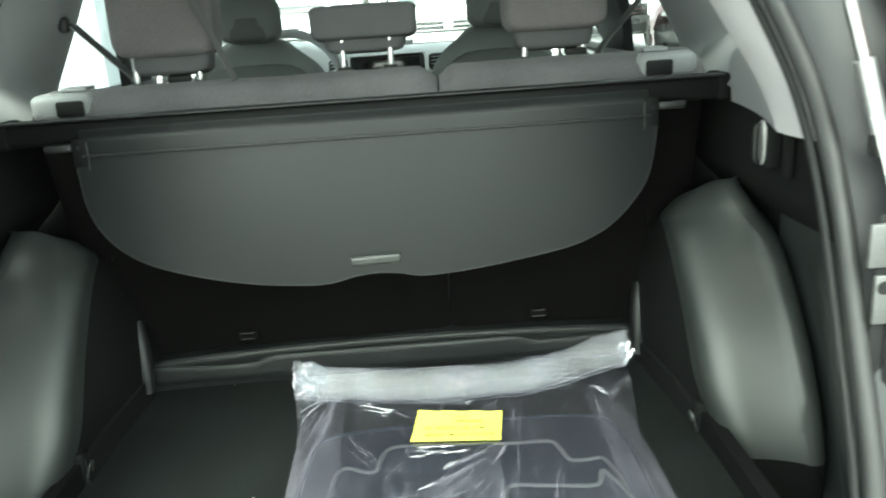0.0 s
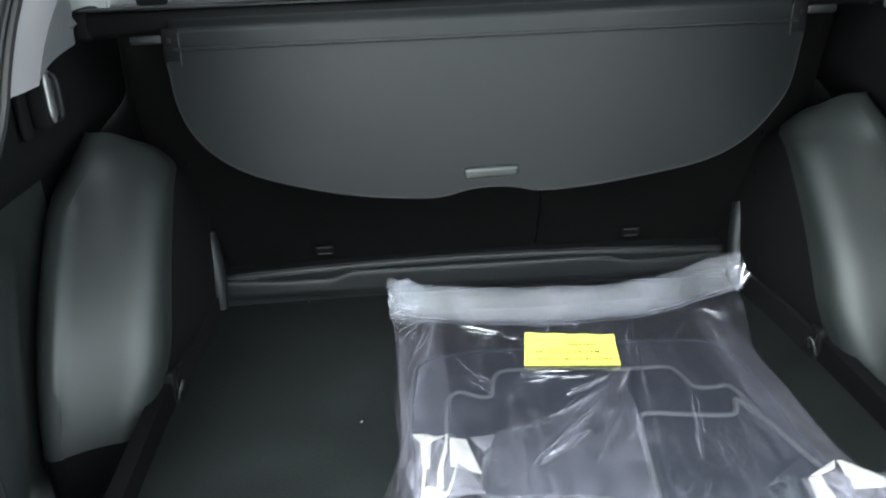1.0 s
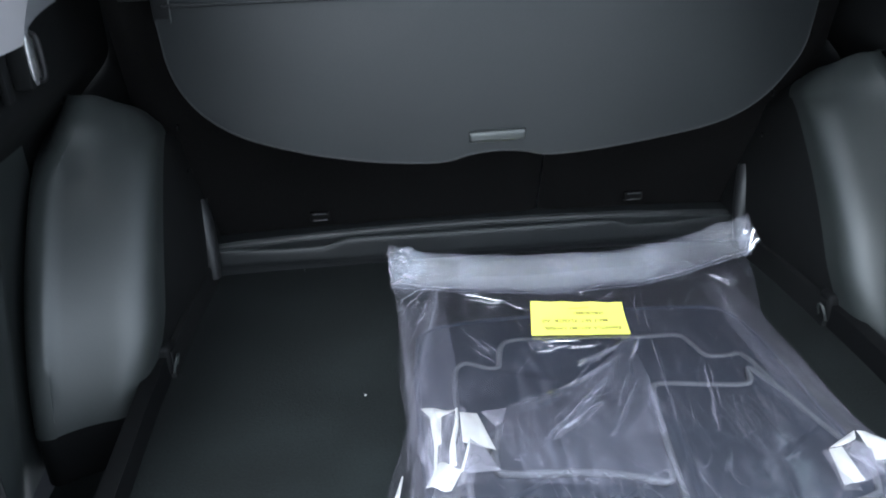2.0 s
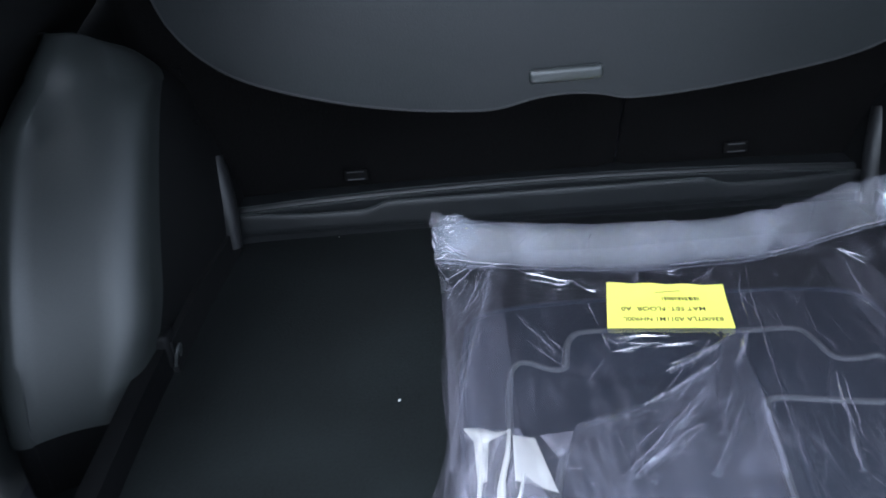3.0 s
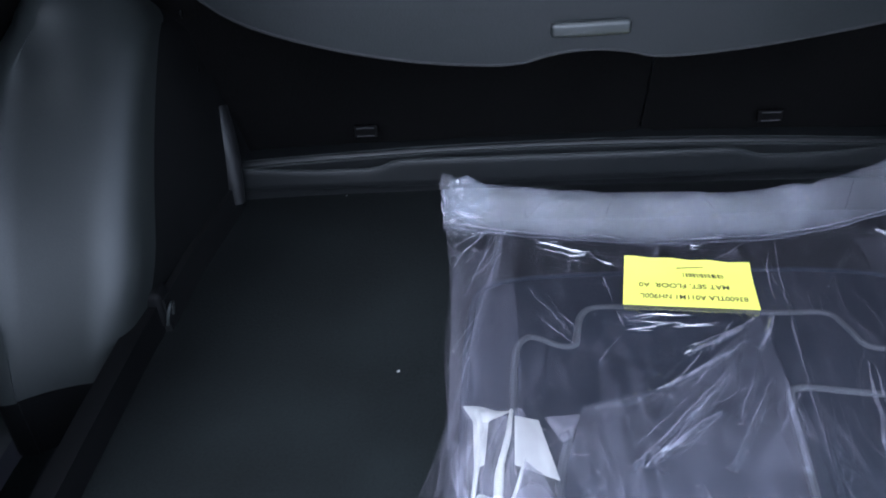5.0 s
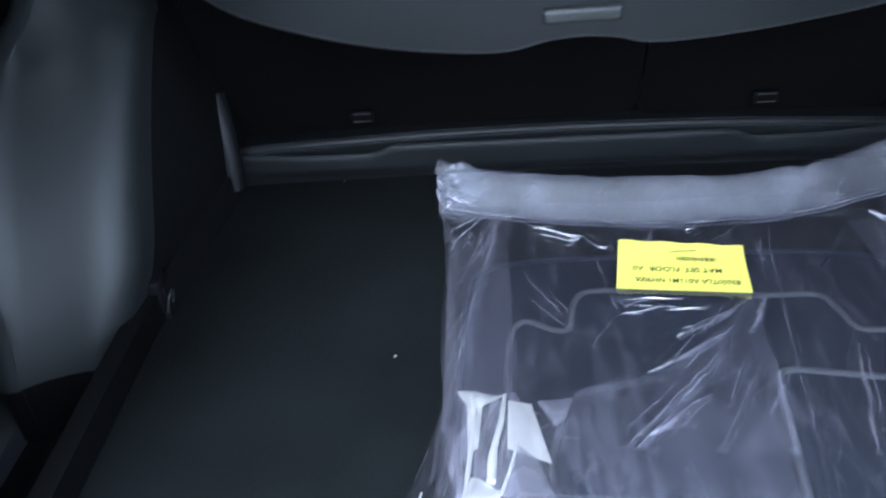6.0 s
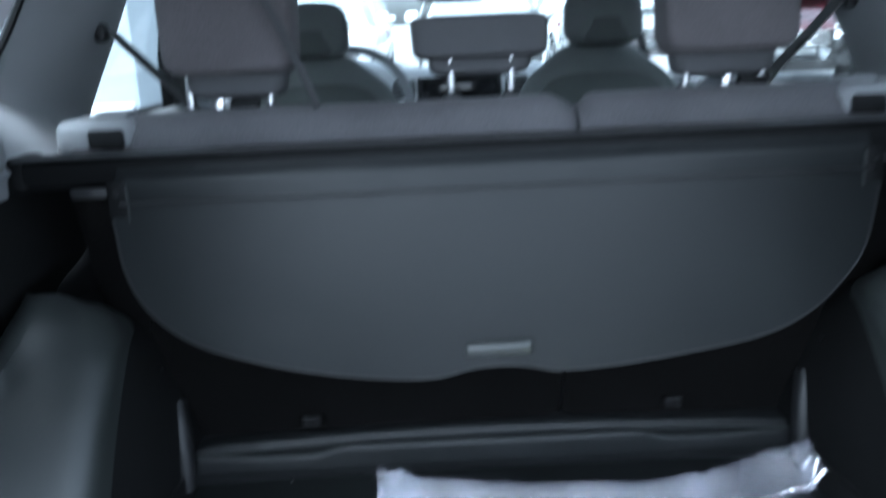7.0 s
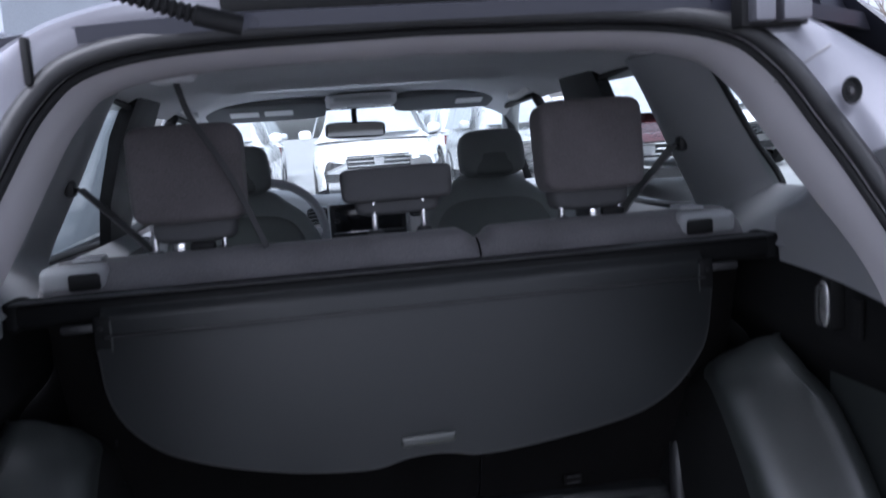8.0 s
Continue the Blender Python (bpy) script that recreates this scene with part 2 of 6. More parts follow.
FILMKNOB = film("bunched_polythene", milk=0.1, gloss=0.05, rough=0.2, streak=30, lo=0.45, hi=0.7, extra=0.08, bump=0.05, tint=(0.66, 0.68, 0.8))
# milk keeps highlights whitish from any angle, on top of the gloss
FILMSHINE = film("shine_whitened_polythene", milk=0.28, gloss=0.42, rough=0.14, streak=40, extra=0.3, bump=0.1)
GLASS = glass("car_glass", (0.93, 0.96, 0.95))
VISOR = shade("visor_vinyl", (0.13, 0.132, 0.135), 0.8, grain=900, bump=0.3, vary=0.1, spec=0.2)
DASH = shade("dash_plastic", (0.44, 0.45, 0.46), 0.6, grain=900, bump=0.2, vary=0.1)
SCREEN = shade("black_screen", (0.012, 0.012, 0.013), 0.12, grain=50, bump=0.0, vary=0.05)
MIRROR = shade("mirror_silver", (0.2, 0.21, 0.21), 0.03, metal=1.0, grain=20, bump=0.0, vary=0.01)
ASPHALT = shade("asphalt", (0.21, 0.21, 0.212), 0.9, grain=60, bump=0.6, vary=0.3, blotch=0.6, depth=0.01)
TYRE = shade("tyre_rubber", (0.025, 0.025, 0.025), 0.85, grain=100, bump=0.2)
CONCRETE = shade("pale_render", (0.26, 0.28, 0.3), 0.9, grain=30, bump=0.3, vary=0.12, blotch=0.8, depth=0.01)
# pale base puts the overcast sky's reflection into the glass colour
SKYGLASS = shade("sky_pale_window_glass", (0.3, 0.32, 0.34), 0.1, grain=3, bump=0.0, vary=0.1, spec=0.7)
LAMP = shade("headlamp_lens", (0.6, 0.62, 0.64), 0.1, grain=40, bump=0.1, vary=0.2, coat=1.0)
TAIL = shade("red_lamp_lens", (0.2, 0.012, 0.012), 0.15, grain=60, bump=0.05, coat=0.8)
BARK = shade("bark", (0.11, 0.09, 0.075), 0.95, grain=40, bump=0.5, vary=0.3, blotch=3, depth=0.01)


# ---- mesh helpers ----
def thing(name, label, category, group="", kind="", at=(0, 0, 0)):
    """A top-level Empty at the base of a thing."""
    ob = new(name)
    ob.empty_display_size = 0.05
    ob.location = at
    return tagged(ob, label, category, group, kind)


def part(name, bm, mat, parent=None, label="", smooth=True):
    """Links a bmesh (world coordinates) as one mesh under a thing or part."""
    me = bpy.data.meshes.new(name)
    bmesh.ops.recalc_face_normals(bm, faces=bm.faces)
    bm.to_mesh(me)
    bm.free()
    me.materials.append(mat)
    for p in me.polygons:
        p.use_smooth = smooth
    ob = new(name, me)
    if smooth:
        me.set_sharp_from_angle(angle=radians(40))
    if parent:
        ob.parent = parent
        base = Matrix.Translation(parent.location) if parent.type == "EMPTY" else Matrix.Identity(4)
        ob.matrix_parent_inverse = base.inverted()
    if label:
        ob["label"] = label
    return ob


def whole(name, bm, mat, label, category, group="", kind="", smooth=True):
    return tagged(part(name, bm, mat, None, "", smooth), label, category, group, kind)


def surf(fn, nu, nv, thick=0.0, wrap=False):
    """A sheet from fn(u, v), u and v from 0 to 1, with thickness if given."""
    bm = bmesh.new()
    rows = [[bm.verts.new(fn(i / nu, j / nv)) for j in range(nv + 1)] for i in range(nu if wrap else nu + 1)]
    for i in range(nu):
        a, b = rows[i], rows[(i + 1) % len(rows)]
        for j in range(nv):
            bm.faces.new((a[j], b[j], b[j + 1], a[j + 1]))
    if thick:
        bmesh.ops.recalc_face_normals(bm, faces=bm.faces)
        bmesh.ops.solidify(bm, geom=list(bm.faces), thickness=thick)
    return bm


def box(cx, cy, cz, sx, sy, sz, r=0.004, seg=2, m=None, bm=None):
    """A bevelled box round a centre."""
    own = bmesh.new()
    bmesh.ops.create_cube(own, size=1, matrix=Matrix.Diagonal((sx, sy, sz, 1)))
    r = min(r, 0.45 * min(sx, sy, sz))
    if r > 0:
        bmesh.ops.bevel(own, geom=list(own.edges), offset=r, segments=seg, profile=0.5, affect="EDGES")
    own.transform(Matrix.Translation((cx, cy, cz)) @ (m or Matrix.Identity(4)))
    return join(bm, own)


def join(bm, own):
    if bm is None:
        return own
    me = bpy.data.meshes.new("tmp")
    own.to_mesh(me)
    own.free()
    bm.from_mesh(me)
    bpy.data.meshes.remove(me)
    return bm


def cushion(cx, cy, cz, sx, sy, sz, n=4.0, taper=0.0, m=None, nu=32, nv=20, warp=None):
    """A soft superellipsoid; taper narrows it towards its foot."""
    def sg(v, e):
        return math.copysign(abs(v) ** e, v)
    e = 2.0 / n
    place = Matrix.Translation((cx, cy, cz)) @ (m or Matrix.Identity(4))

    def fn(u, v):
        a, b = 2 * math.pi * u, math.pi * (v - 0.5) * 0.9999
        z = sg(math.sin(b), e)
        k = 1 - taper * (0.5 - z / 2)
        p = Vector((sx / 2 * k * sg(math.cos(b), e) * sg(math.cos(a), e), sy / 2 * sg(math.cos(b), e) * sg(math.sin(a), e), sz / 2 * z))
        if warp:
            p = Vector(warp(*p))
        return place @ p
    bm = surf(fn, nu, nv, wrap=True)
    bmesh.ops.remove_doubles(bm, verts=list(bm.verts), dist=1e-5)
    return bm


def smooth_path(pts, per=8):
    """Catmull-Rom through the points."""
    p = [Vector(q) for q in pts]
    p = [2 * p[0] - p[1], *p, 2 * p[-1] - p[-2]]
    out = []
    for i in range(1, len(p) - 2):
        for k in range(per):
            t = k / per
            out.append(0.5 * (2 * p[i] + (p[i + 1] - p[i - 1]) * t + (2 * p[i - 1] - 5 * p[i] + 4 * p[i + 1] - p[i + 2]) * t * t + (3 * p[i] - p[i - 1] - 3 * p[i + 1] + p[i + 2]) * t ** 3))
    out.append(p[-2])
    return out


def tube(pts, r, seg=10, bm=None, radii=None):
    """A round bar along the points, with closed ends."""
    own = bmesh.new()
    rings = []
    side = None
    n = len(pts)
    for i, p in enumerate(pts):
        d = (Vector(pts[min(i + 1, n - 1)]) - Vector(pts[max(i - 1, 0)])).normalized()
        if side is None:
            side = d.orthogonal().normalized()
        side = (side - d * side.dot(d)).normalized()
        up = d.cross(side)
        rr = radii[i] if radii else r
        rings.append([own.verts.new(Vector(p) + rr * (math.cos(a) * side + math.sin(a) * up)) for a in [2 * math.pi * k / seg for k in range(seg)]])
    for a, b in zip(rings, rings[1:]):
        for k in range(seg):
            own.faces.new((a[k], a[(k + 1) % seg], b[(k + 1) % seg], b[k]))
    own.faces.new(rings[0][::-1])
    own.faces.new(rings[-1])
    return join(bm, own)


def ribbon(pts, width, thick, across):
    """A flat strap along the points; across is its width's direction at every point, or one for all."""
    own = bmesh.new()
    rings = []
    n = len(pts)
    for i, p in enumerate(pts):
        d = (Vector(pts[min(i + 1, n - 1)]) - Vector(pts[max(i - 1, 0)])).normalized()
        w = Vector(across[i] if isinstance(across, list) else across)
        w = (w - d * w.dot(d)).normalized()
        h = d.cross(w)
        rings.append([own.verts.new(Vector(p) + a * w * width / 2 + b * h * thick / 2) for a, b in ((-1, -1), (1, -1), (1, 1), (-1, 1))])
    for a, b in zip(rings, rings[1:]):
        for k in range(4):
            own.faces.new((a[k], a[(k + 1) % 4], b[(k + 1) % 4], b[k]))
    own.faces.new(rings[0][::-1])
    own.faces.new(rings[-1])
    return own


def plate(outline, thick, place, r=0.0, seg=2):
    """A flat plate from an outline in its own x, y; place lays it into the world."""
    bm = bmesh.new()
    f = bm.faces.new([bm.verts.new((x, y, 0)) for x, y in outline])
    got = bmesh.ops.extrude_face_region(bm, geom=[f])
    bmesh.ops.translate(bm, verts=[v for v in got["geom"] if isinstance(v, bmesh.types.BMVert)], vec=(0, 0, thick))
    if r:
        sharp = [e for e in bm.edges if len(e.link_faces) == 2 and e.calc_face_angle(0) > 0.7 and abs(e.verts[0].co.z - e.verts[1].co.z) < 1e-6]
        bmesh.ops.bevel(bm, geom=sharp, offset=r, segments=seg, profile=0.5, affect="EDGES")
    bm.transform(place)
    return bm


def lathe(profile, place, seg=28):
    """Turns (radius, height) round its own z."""
    bm = surf(lambda u, v: place @ Vector((profile[round(v * (len(profile) - 1))][0] * math.cos(2 * math.pi * u), profile[round(v * (len(profile) - 1))][0] * math.sin(2 * math.pi * u), profile[round(v * (len(profile) - 1))][1])), seg, len(profile) - 1, wrap=True)
    bmesh.ops.remove_doubles(bm, verts=list(bm.verts), dist=1e-6)
    return bm


def step(a, b, x):
    """Smooth 0 to 1 as x goes from a to b."""
    t = min(1, max(0, (x - a) / (b - a)))
    return t * t * (3 - 2 * t)


def lerp(a, b, t):
    return a + (b - a) * t


def along(pts, t):
    """A point of an evenly divided polyline, t from 0 to 1."""
    f = t * (len(pts) - 1)
    i = min(int(f), len(pts) - 2)
    return Vector(pts[i]).lerp(Vector(pts[i + 1]), f - i)


# ---- ground ----
def ground_z(x, y):
    return -0.68 + 0.56 * step(4.0, 11.5, y) + 0.012 * max(0, y - 11.5)


def ground_line(u):
    return math.copysign(abs(u) ** 3 * 300 + abs(u) * 12, u)


whole("ground", surf(lambda u, v: (ground_line(2 * u - 1), ground_line(2 * v - 1) + 6, min(3.0, ground_z(0, ground_line(2 * v - 1) + 6))), 60, 80), ASPHALT,
      "grey asphalt car park rising gently ahead", "ground", kind="structure")

# ---- cargo floor ----
FRONT = 2.045


def floor_half(y):
    return 0.58 - 0.018 * step(1.7, 2.0, y)


def floor_sheet(u, v):
    y = 1.06 + (FRONT - 1.06) * v
    x = (2 * u - 1) * floor_half(y)
    sag = -0.003 * step(0.96, 1.0, abs(2 * u - 1)) - 0.012 * step(0.985, 1.0, v) - 0.004 * step(0.985, 1.0, 1 - v)
    return (x, y, sag + 0.0008 * noise.noise((x * 6, y * 6, 0)))


whole("floor", surf(floor_sheet, 60, 60, 0.03), CARPET, "black carpeted load floor of the boot", "floor", kind="structure")
whole("scuff_plate", surf(lambda u, v: ((2 * u - 1) * 0.6, 1.055 - 0.19 * v, 0.004 - 0.03 * step(0.5, 1, v) + 0.006 * math.sin(math.pi * v)), 20, 10, -0.02), BLACK,
      "black ribbed plastic sill along the boot opening", "sill", kind="structure")
whole("bumper", surf(lambda u, v: ((2 * u - 1) * 0.88, 0.9 - 0.09 * math.sin(math.pi * v) + 0.25 * (2 * u - 1) ** 4, -0.03 - 0.36 * v), 24, 12, 0.01), PAINT,
      "dark navy painted rear bumper below the boot", "bumper", kind="structure")


# ---- side walls of the boot ----
def inner_crease(z):
    """Where the wheel arch cover turns from its rear face to its inner face."""
    return Vector((0.612 - 0.035 * step(-0.04, 0.14, z), 1.555 + 0.2 * z + 1.15 * z * z))


def outer_crease(z):
    return Vector((0.752 - 0.048 * step(0.33, 0.44, z), 1.493 + 0.2 * z + 1.3 * z * z))


def wall_x(y, z):
    """Half width of the boot's plain lining at a height."""
    return 0.785 - 0.082 * step(0.36, 0.48, z)


def arch_plan(z, per=5):
    """The cover's outline in plan at a height, from its inner face round both creases."""
    i, o = inner_crease(z), outer_crease(z)
    along_face = (o - i).normalized()
    fwd = (Vector((0.552 + 0.02 * step(0.15, 0.4, z), 2.06)) - i).normalized()
    out_dir = Vector((0.3, 1.0)).normalized()
    pts = [i + fwd * d for d in (0.52, 0.36, 0.22, 0.13, 0.075)]

    def turn(c, d0, d1, r, n):
        a, b = c + d0 * r, c + d1 * r
        return [(1 - t) ** 2 * a + 2 * t * (1 - t) * c + t * t * b for t in [k / n for k in range(n + 1)]]
    pts += turn(i, fwd, along_face, 0.036, 9)
    n = Vector((along_face.y, -along_face.x))
    length = (o - i).length
    for t in (0.3, 0.4, 0.5, 0.6, 0.7, 0.8):
        pts.append(i + along_face * length * t - n * 0.007 * math.sin(math.pi * (t - 0.2) / 0.7))
    pts += turn(o, -along_face, out_dir, 0.032, 8)
    pts += [o + out_dir * 0.05, o + out_dir * 0.1]
    return pts


LIP = 0.605


def side_wall(sg, name, side):
    base = thing(name, "black moulded plastic boot side lining with wheel arch bulge", "side lining", kind="structure")
    low, rear = 0.045, 1.13

    def face(u, v):
        y, z = lerp(rear, 2.085, u), lerp(low, LIP + 0.03, v)
        x = wall_x(y, z)
        x = lerp(x, 0.6, step(1.24, rear, y))
        return (sg * (x + 0.014), y, z)
    part("lining", surf(face, 76, 48, 0.012), DARKLINING, base, "black lining panel with shade in its colour")

    plans = []
    for k in range(19):
        z = lerp(-0.005, 0.385, k / 18)
        plans.append([Vector((p.x, p.y, z)) for p in arch_plan(z)])
    for k in range(1, 9):
        roll = math.pi / 2 * k / 8
        z = 0.385 + 0.052 * math.sin(roll)
        ring = arch_plan(0.385 + 0.04 * math.sin(roll))
        plans.append([Vector((*p.lerp(Vector((0.72, max(p.y, 1.9))), 0.3 * (1 - math.cos(roll))), z + 0.012 * step(0.58, 0.7, p.x) - 0.008)) for p in ring])
    plans.append([Vector((p.x + 0.12, p.y + 0.02, p.z)) for p in plans[-1]])
    for ring in plans:
        for p in ring:
            p.z *= 1 - 0.07 * step(0.68, 0.56, p.x) - 0.16 * step(1.85, 2.0, p.y)
    nv = len(plans[0]) - 1
    shell = surf(lambda u, v: (lambda q: (sg * q.x, q.y, q.z))(plans[round(v * 27)][round(u * nv)]), nv, 27)
    shell.verts.index_update()
    # the cover's inner face takes the darkened lining to paint its shade
    for f in shell.faces:
        f.material_index = 1 if max(v.index for v in f.verts) // 28 <= 4 else 0
    cover = part("arch_cover", shell, TRIM, base, "charcoal plastic wheel arch cover")
    cover.data.materials.append(DARKLINING)
    part("closing_panel", box(sg * 0.69, 2.1, 0.31, 0.26, 0.012, 0.64, 0.003), DARKLINING, base, "black panel beside the backrest")

    def rear_cheek(u, v):
        """The lining's lower rear part, swelling out behind the arch; its top slopes down rearwards."""
        y = lerp(1.15, 1.78, u)
        z = lerp(-0.1, 0.325 + 0.13 * (y - 1.2), v)
        swell = 0.042 * math.exp(-((y - 1.39 - 0.4 * z) / 0.085) ** 2) * step(1.0, 0.85, v)
        return (sg * (lerp(0.782, 0.62, step(1.26, 1.15, y)) - swell), y, z)
    part("rear_cheek", surf(rear_cheek, 40, 16, 0.003), TRIM, base, "charcoal plastic lower rear lining")
    part("pocket_floor", surf(lambda u, v: (sg * lerp(0.6, 0.75, v), lerp(rear, 1.64, u), -0.1 + 0.004 * noise.noise((u * 9, v * 5, sg))), 16, 6, -0.008), CARPET, base, "black carpeted side pocket")
    edge = [(sg * 0.588, 1.13, 0.014), (sg * 0.589, 1.3, 0.016), (sg * 0.591, 1.45, 0.018), (sg * 0.592, 1.57, 0.019), (sg * 0.59, 1.645, 0.021)]
    part("side_rail", ribbon(smooth_path(edge), 0.026, 0.046, (1, 0, 0)), RAIL, base, "black plastic rail beside the load floor")
    part("skirting", ribbon([(sg * 0.574, 1.64, 0.02), (sg * 0.571, 1.8, 0.02), (sg * 0.562, 1.92, 0.02), (sg * 0.558, 1.99, 0.02)], 0.06, 0.012, (0, 0, 1)), DARKLINING, base)
    part("pocket_side", surf(lambda u, v: (sg * 0.592, lerp(1.1, 1.66, u), lerp(-0.1, 0.01, v)), 4, 2, 0.004), RAIL, base, "black side of the pocket")
    # added black sheet: the deep shade below the cover, put into colour
    low_ring = arch_plan(0.0)
    part("arch_void_shade", surf(lambda u, v: (sg * (low_ring[round(u * nv)].x + 0.004), low_ring[round(u * nv)].y + 0.006, lerp(0.012, -0.1, v)), nv, 3), RAIL, base, "black sheet that paints the shaded void below the cover")
    # upright finisher beside the backrest
    part("finisher", tube(smooth_path([(sg * 0.5515, 1.961, 0.022), (sg * 0.553, 1.966, 0.05), (sg * 0.558, 1.979, 0.1), (sg * 0.564, 1.992, 0.145), (sg * 0.571, 2.004, 0.176)], 5), 0.009, 12, None, [0.012 + 0.0075 * step(0, 0.6, k / 20) for k in range(21)]), BLACK, base, "satin black upright finisher")
    # folding tie-down ring
    hook = part("tie_down", box(sg * 0.583, 1.652, 0.034, 0.026, 0.036, 0.056, 0.009, 3), RAIL, base)
    ring = [(sg * (0.566 - 0.006 * math.sin(a)), 1.642 + 0.012 * math.cos(a), 0.022 + 0.022 * math.sin(a)) for a in [k * math.pi * 1.15 / 12 - 0.2 for k in range(13)]]
    part("ring", tube(ring, 0.0022, 8), TRIM, hook, "dark steel tie-down ring")
    # bag hook high on the wall
    bag = part("bag_hook", box(sg * 0.69, 1.645, 0.545, 0.03, 0.036, 0.09, 0.008), DARKLINING, base)
    part("hook_plate", cushion(sg * 0.676, 1.646, 0.545, 0.012, 0.03, 0.078, 3, 0, None, 20, 14), PLATE, bag, "dull metal hook plate")
    part("striker", tube(smooth_path([(sg * 0.676, 1.65, 0.578), (sg * 0.664, 1.646, 0.572), (sg * 0.662, 1.645, 0.545), (sg * 0.664, 1.646, 0.516), (sg * 0.676, 1.65, 0.51)], 5), 0.004, 10), BLACK, bag, "dark bag hook")
    part("socket", box(sg * 0.694, 1.585, 0.53, 0.012, 0.024, 0.07, 0.005), DARKLINING, base)
    for y, z, r in ((1.93, 0.35, 0.006), (1.95, 0.26, 0.005)):
        part("clip", lathe([(0.0001, 0.004), (r, 0.003), (r, 0)], Matrix.Translation((sg * 0.566, y, z)) @ Euler((0, radians(-90 * sg), 0)).to_matrix().to_4x4()), RAIL, base)
    return base


side_wall(-1, "wall_left", "left")
side_wall(1, "wall_right", "right")

# ---- boot opening ----
HALF = [(0.3, 1.07, -0.012), (0.5, 1.065, 0.0), (0.565, 1.07, 0.06), (0.578, 1.10, 0.215), (0.576, 1.16, 0.393), (0.573, 1.22, 0.553), (0.57, 1.29, 0.67), (0.548, 1.36, 0.775), (0.518, 1.41, 0.858), (0.476, 1.45, 0.94), (0.42, 1.48, 0.99), (0.29, 1.5, 1.014), (0.0, 1.505, 1.022)]


def opening(inset=0.0, ahead=0.0):
    """The opening's outline as a closed-looking run from sill over the top to sill."""
    right = smooth_path(HALF, 6)
    pts = right + [Vector((-p.x - 0.045 * step(0.62, 0.45, p.z), p.y, p.z)) for p in reversed(right[:-1])]
    out = []
    for i, p in enumerate(pts):
        d = (pts[min(i + 1, len(pts) - 1)] - pts[max(i - 1, 0)]).normalized()
        n = d.cross(Vector((0, 1, 0))).normalized()
        out.append(p + n * inset + Vector((0, ahead, 0)))
    return out


RIM = opening()
_probe = opening(0.01)
INWARD = 1.0 if _probe[len(_probe) // 2].z < RIM[len(RIM) // 2].z else -1.0
frame_ob = thing("tailgate_opening", "painted boot opening, skylight and shade in its colours, with black rubber weatherstrip", "car body", kind="structure")
part("weatherstrip", tube(opening(-0.004 * INWARD, -0.012), 0.0125, 10), SEAL, frame_ob, "black rubber door seal")
part("seal_lip", tube(opening(0.012 * INWARD, 0.004), 0.0055, 8), RUBBER, frame_ob, "black rubber seal lip")


def jamb_line(w, b):
    """The painted jamb outside the seal: narrow along the top, wide down the sides."""
    full, near = opening(-w * INWARD, b), opening(-0.4 * w * INWARD, b)
    return [q.lerp(p, step(1.0, 0.82, r.z)) for p, q, r in zip(full, near, RIM)]


JAMBS = [jamb_line(w, b) for w, b in ((0.0, 0.004), (0.018, 0.004), (0.026, -0.004), (0.06, -0.008), (0.095, -0.012), (0.13, -0.01), (0.15, 0.004))]
for sg in (-1, 1):
    cup = part("bolt_recess", lathe([(0.0001, -0.004), (0.013, -0.004), (0.0155, 0.0), (0.018, 0.0)], Matrix.Translation((sg * 0.529, 1.37, 0.893)) @ Euler((radians(88), 0, radians(12 * sg))).to_matrix().to_4x4(), 24), RUBBER, frame_ob, "dark recess with a bolt")
    part("bolt", lathe([(0.0001, 0.0), (0.0045, 0.0), (0.005, -0.006)], Matrix.Translation((sg * 0.529, 1.37, 0.893)) @ Euler((radians(88), 0, radians(12 * sg))).to_matrix().to_4x4(), 6), GUNMETAL, cup)
    lens = [(0.70, 1.33, 0.93), (0.735, 1.27, 0.8), (0.76, 1.2, 0.66), (0.785, 1.12, 0.52), (0.8, 1.05, 0.42)]
    part("tail_lamp", tube(smooth_path([(sg * x, y, z) for x, y, z in lens], 5), 0.06, 12), TAIL, frame_ob, "dark red tail lamp")
    for x0, z0, z1, hole in ((0.575, 0.489, 0.541, None), (0.585, 0.42, 0.48, (0.596, 0.465)), (0.604, 0.372, 0.414, (0.616, 0.4)), (0.612, 0.32, 0.362, None)):
        br = part("lamp_bracket", box(sg * (x0 + 0.032), 1.137, (z0 + z1) / 2, 0.064, 0.006, z1 - z0, 0.004, 2), GUNMETAL, frame_ob, "bare metal lamp bracket")
        if hole:
            part("hole", lathe([(0.0001, 0.0015), (0.008, 0.0015), (0.009, -0.001)], Matrix.Translation((sg * hole[0], 1.1345, hole[1])) @ Euler((radians(90), 0, 0)).to_matrix().to_4x4(), 18), RUBBER, br, "dark round hole")
    # black backing stands in for shade in the gaps between brackets
    part("bracket_shadow_gap", box(sg * 0.622, 1.142, 0.43, 0.07, 0.004, 0.24, 0.002), RUBBER, frame_ob, "black sheet that paints the shade between the brackets")
    part("lamp_edge", tube(smooth_path([(sg * 0.572, 1.14, 0.66), (sg * 0.582, 1.14, 0.63), (sg * 0.605, 1.14, 0.56)], 4), 0.0045, 8), WHITE, frame_ob, "pale lamp edge")
for x0, x1 in ((0.422, 0.451), (0.461, 0.502)):
    part("hinge_cover", box((x0 + x1) / 2, 1.424, 1.017, x1 - x0, 0.03, 0.054, 0.004), SKYLIT, frame_ob, "hinge cover in body paint lightened for skylight")
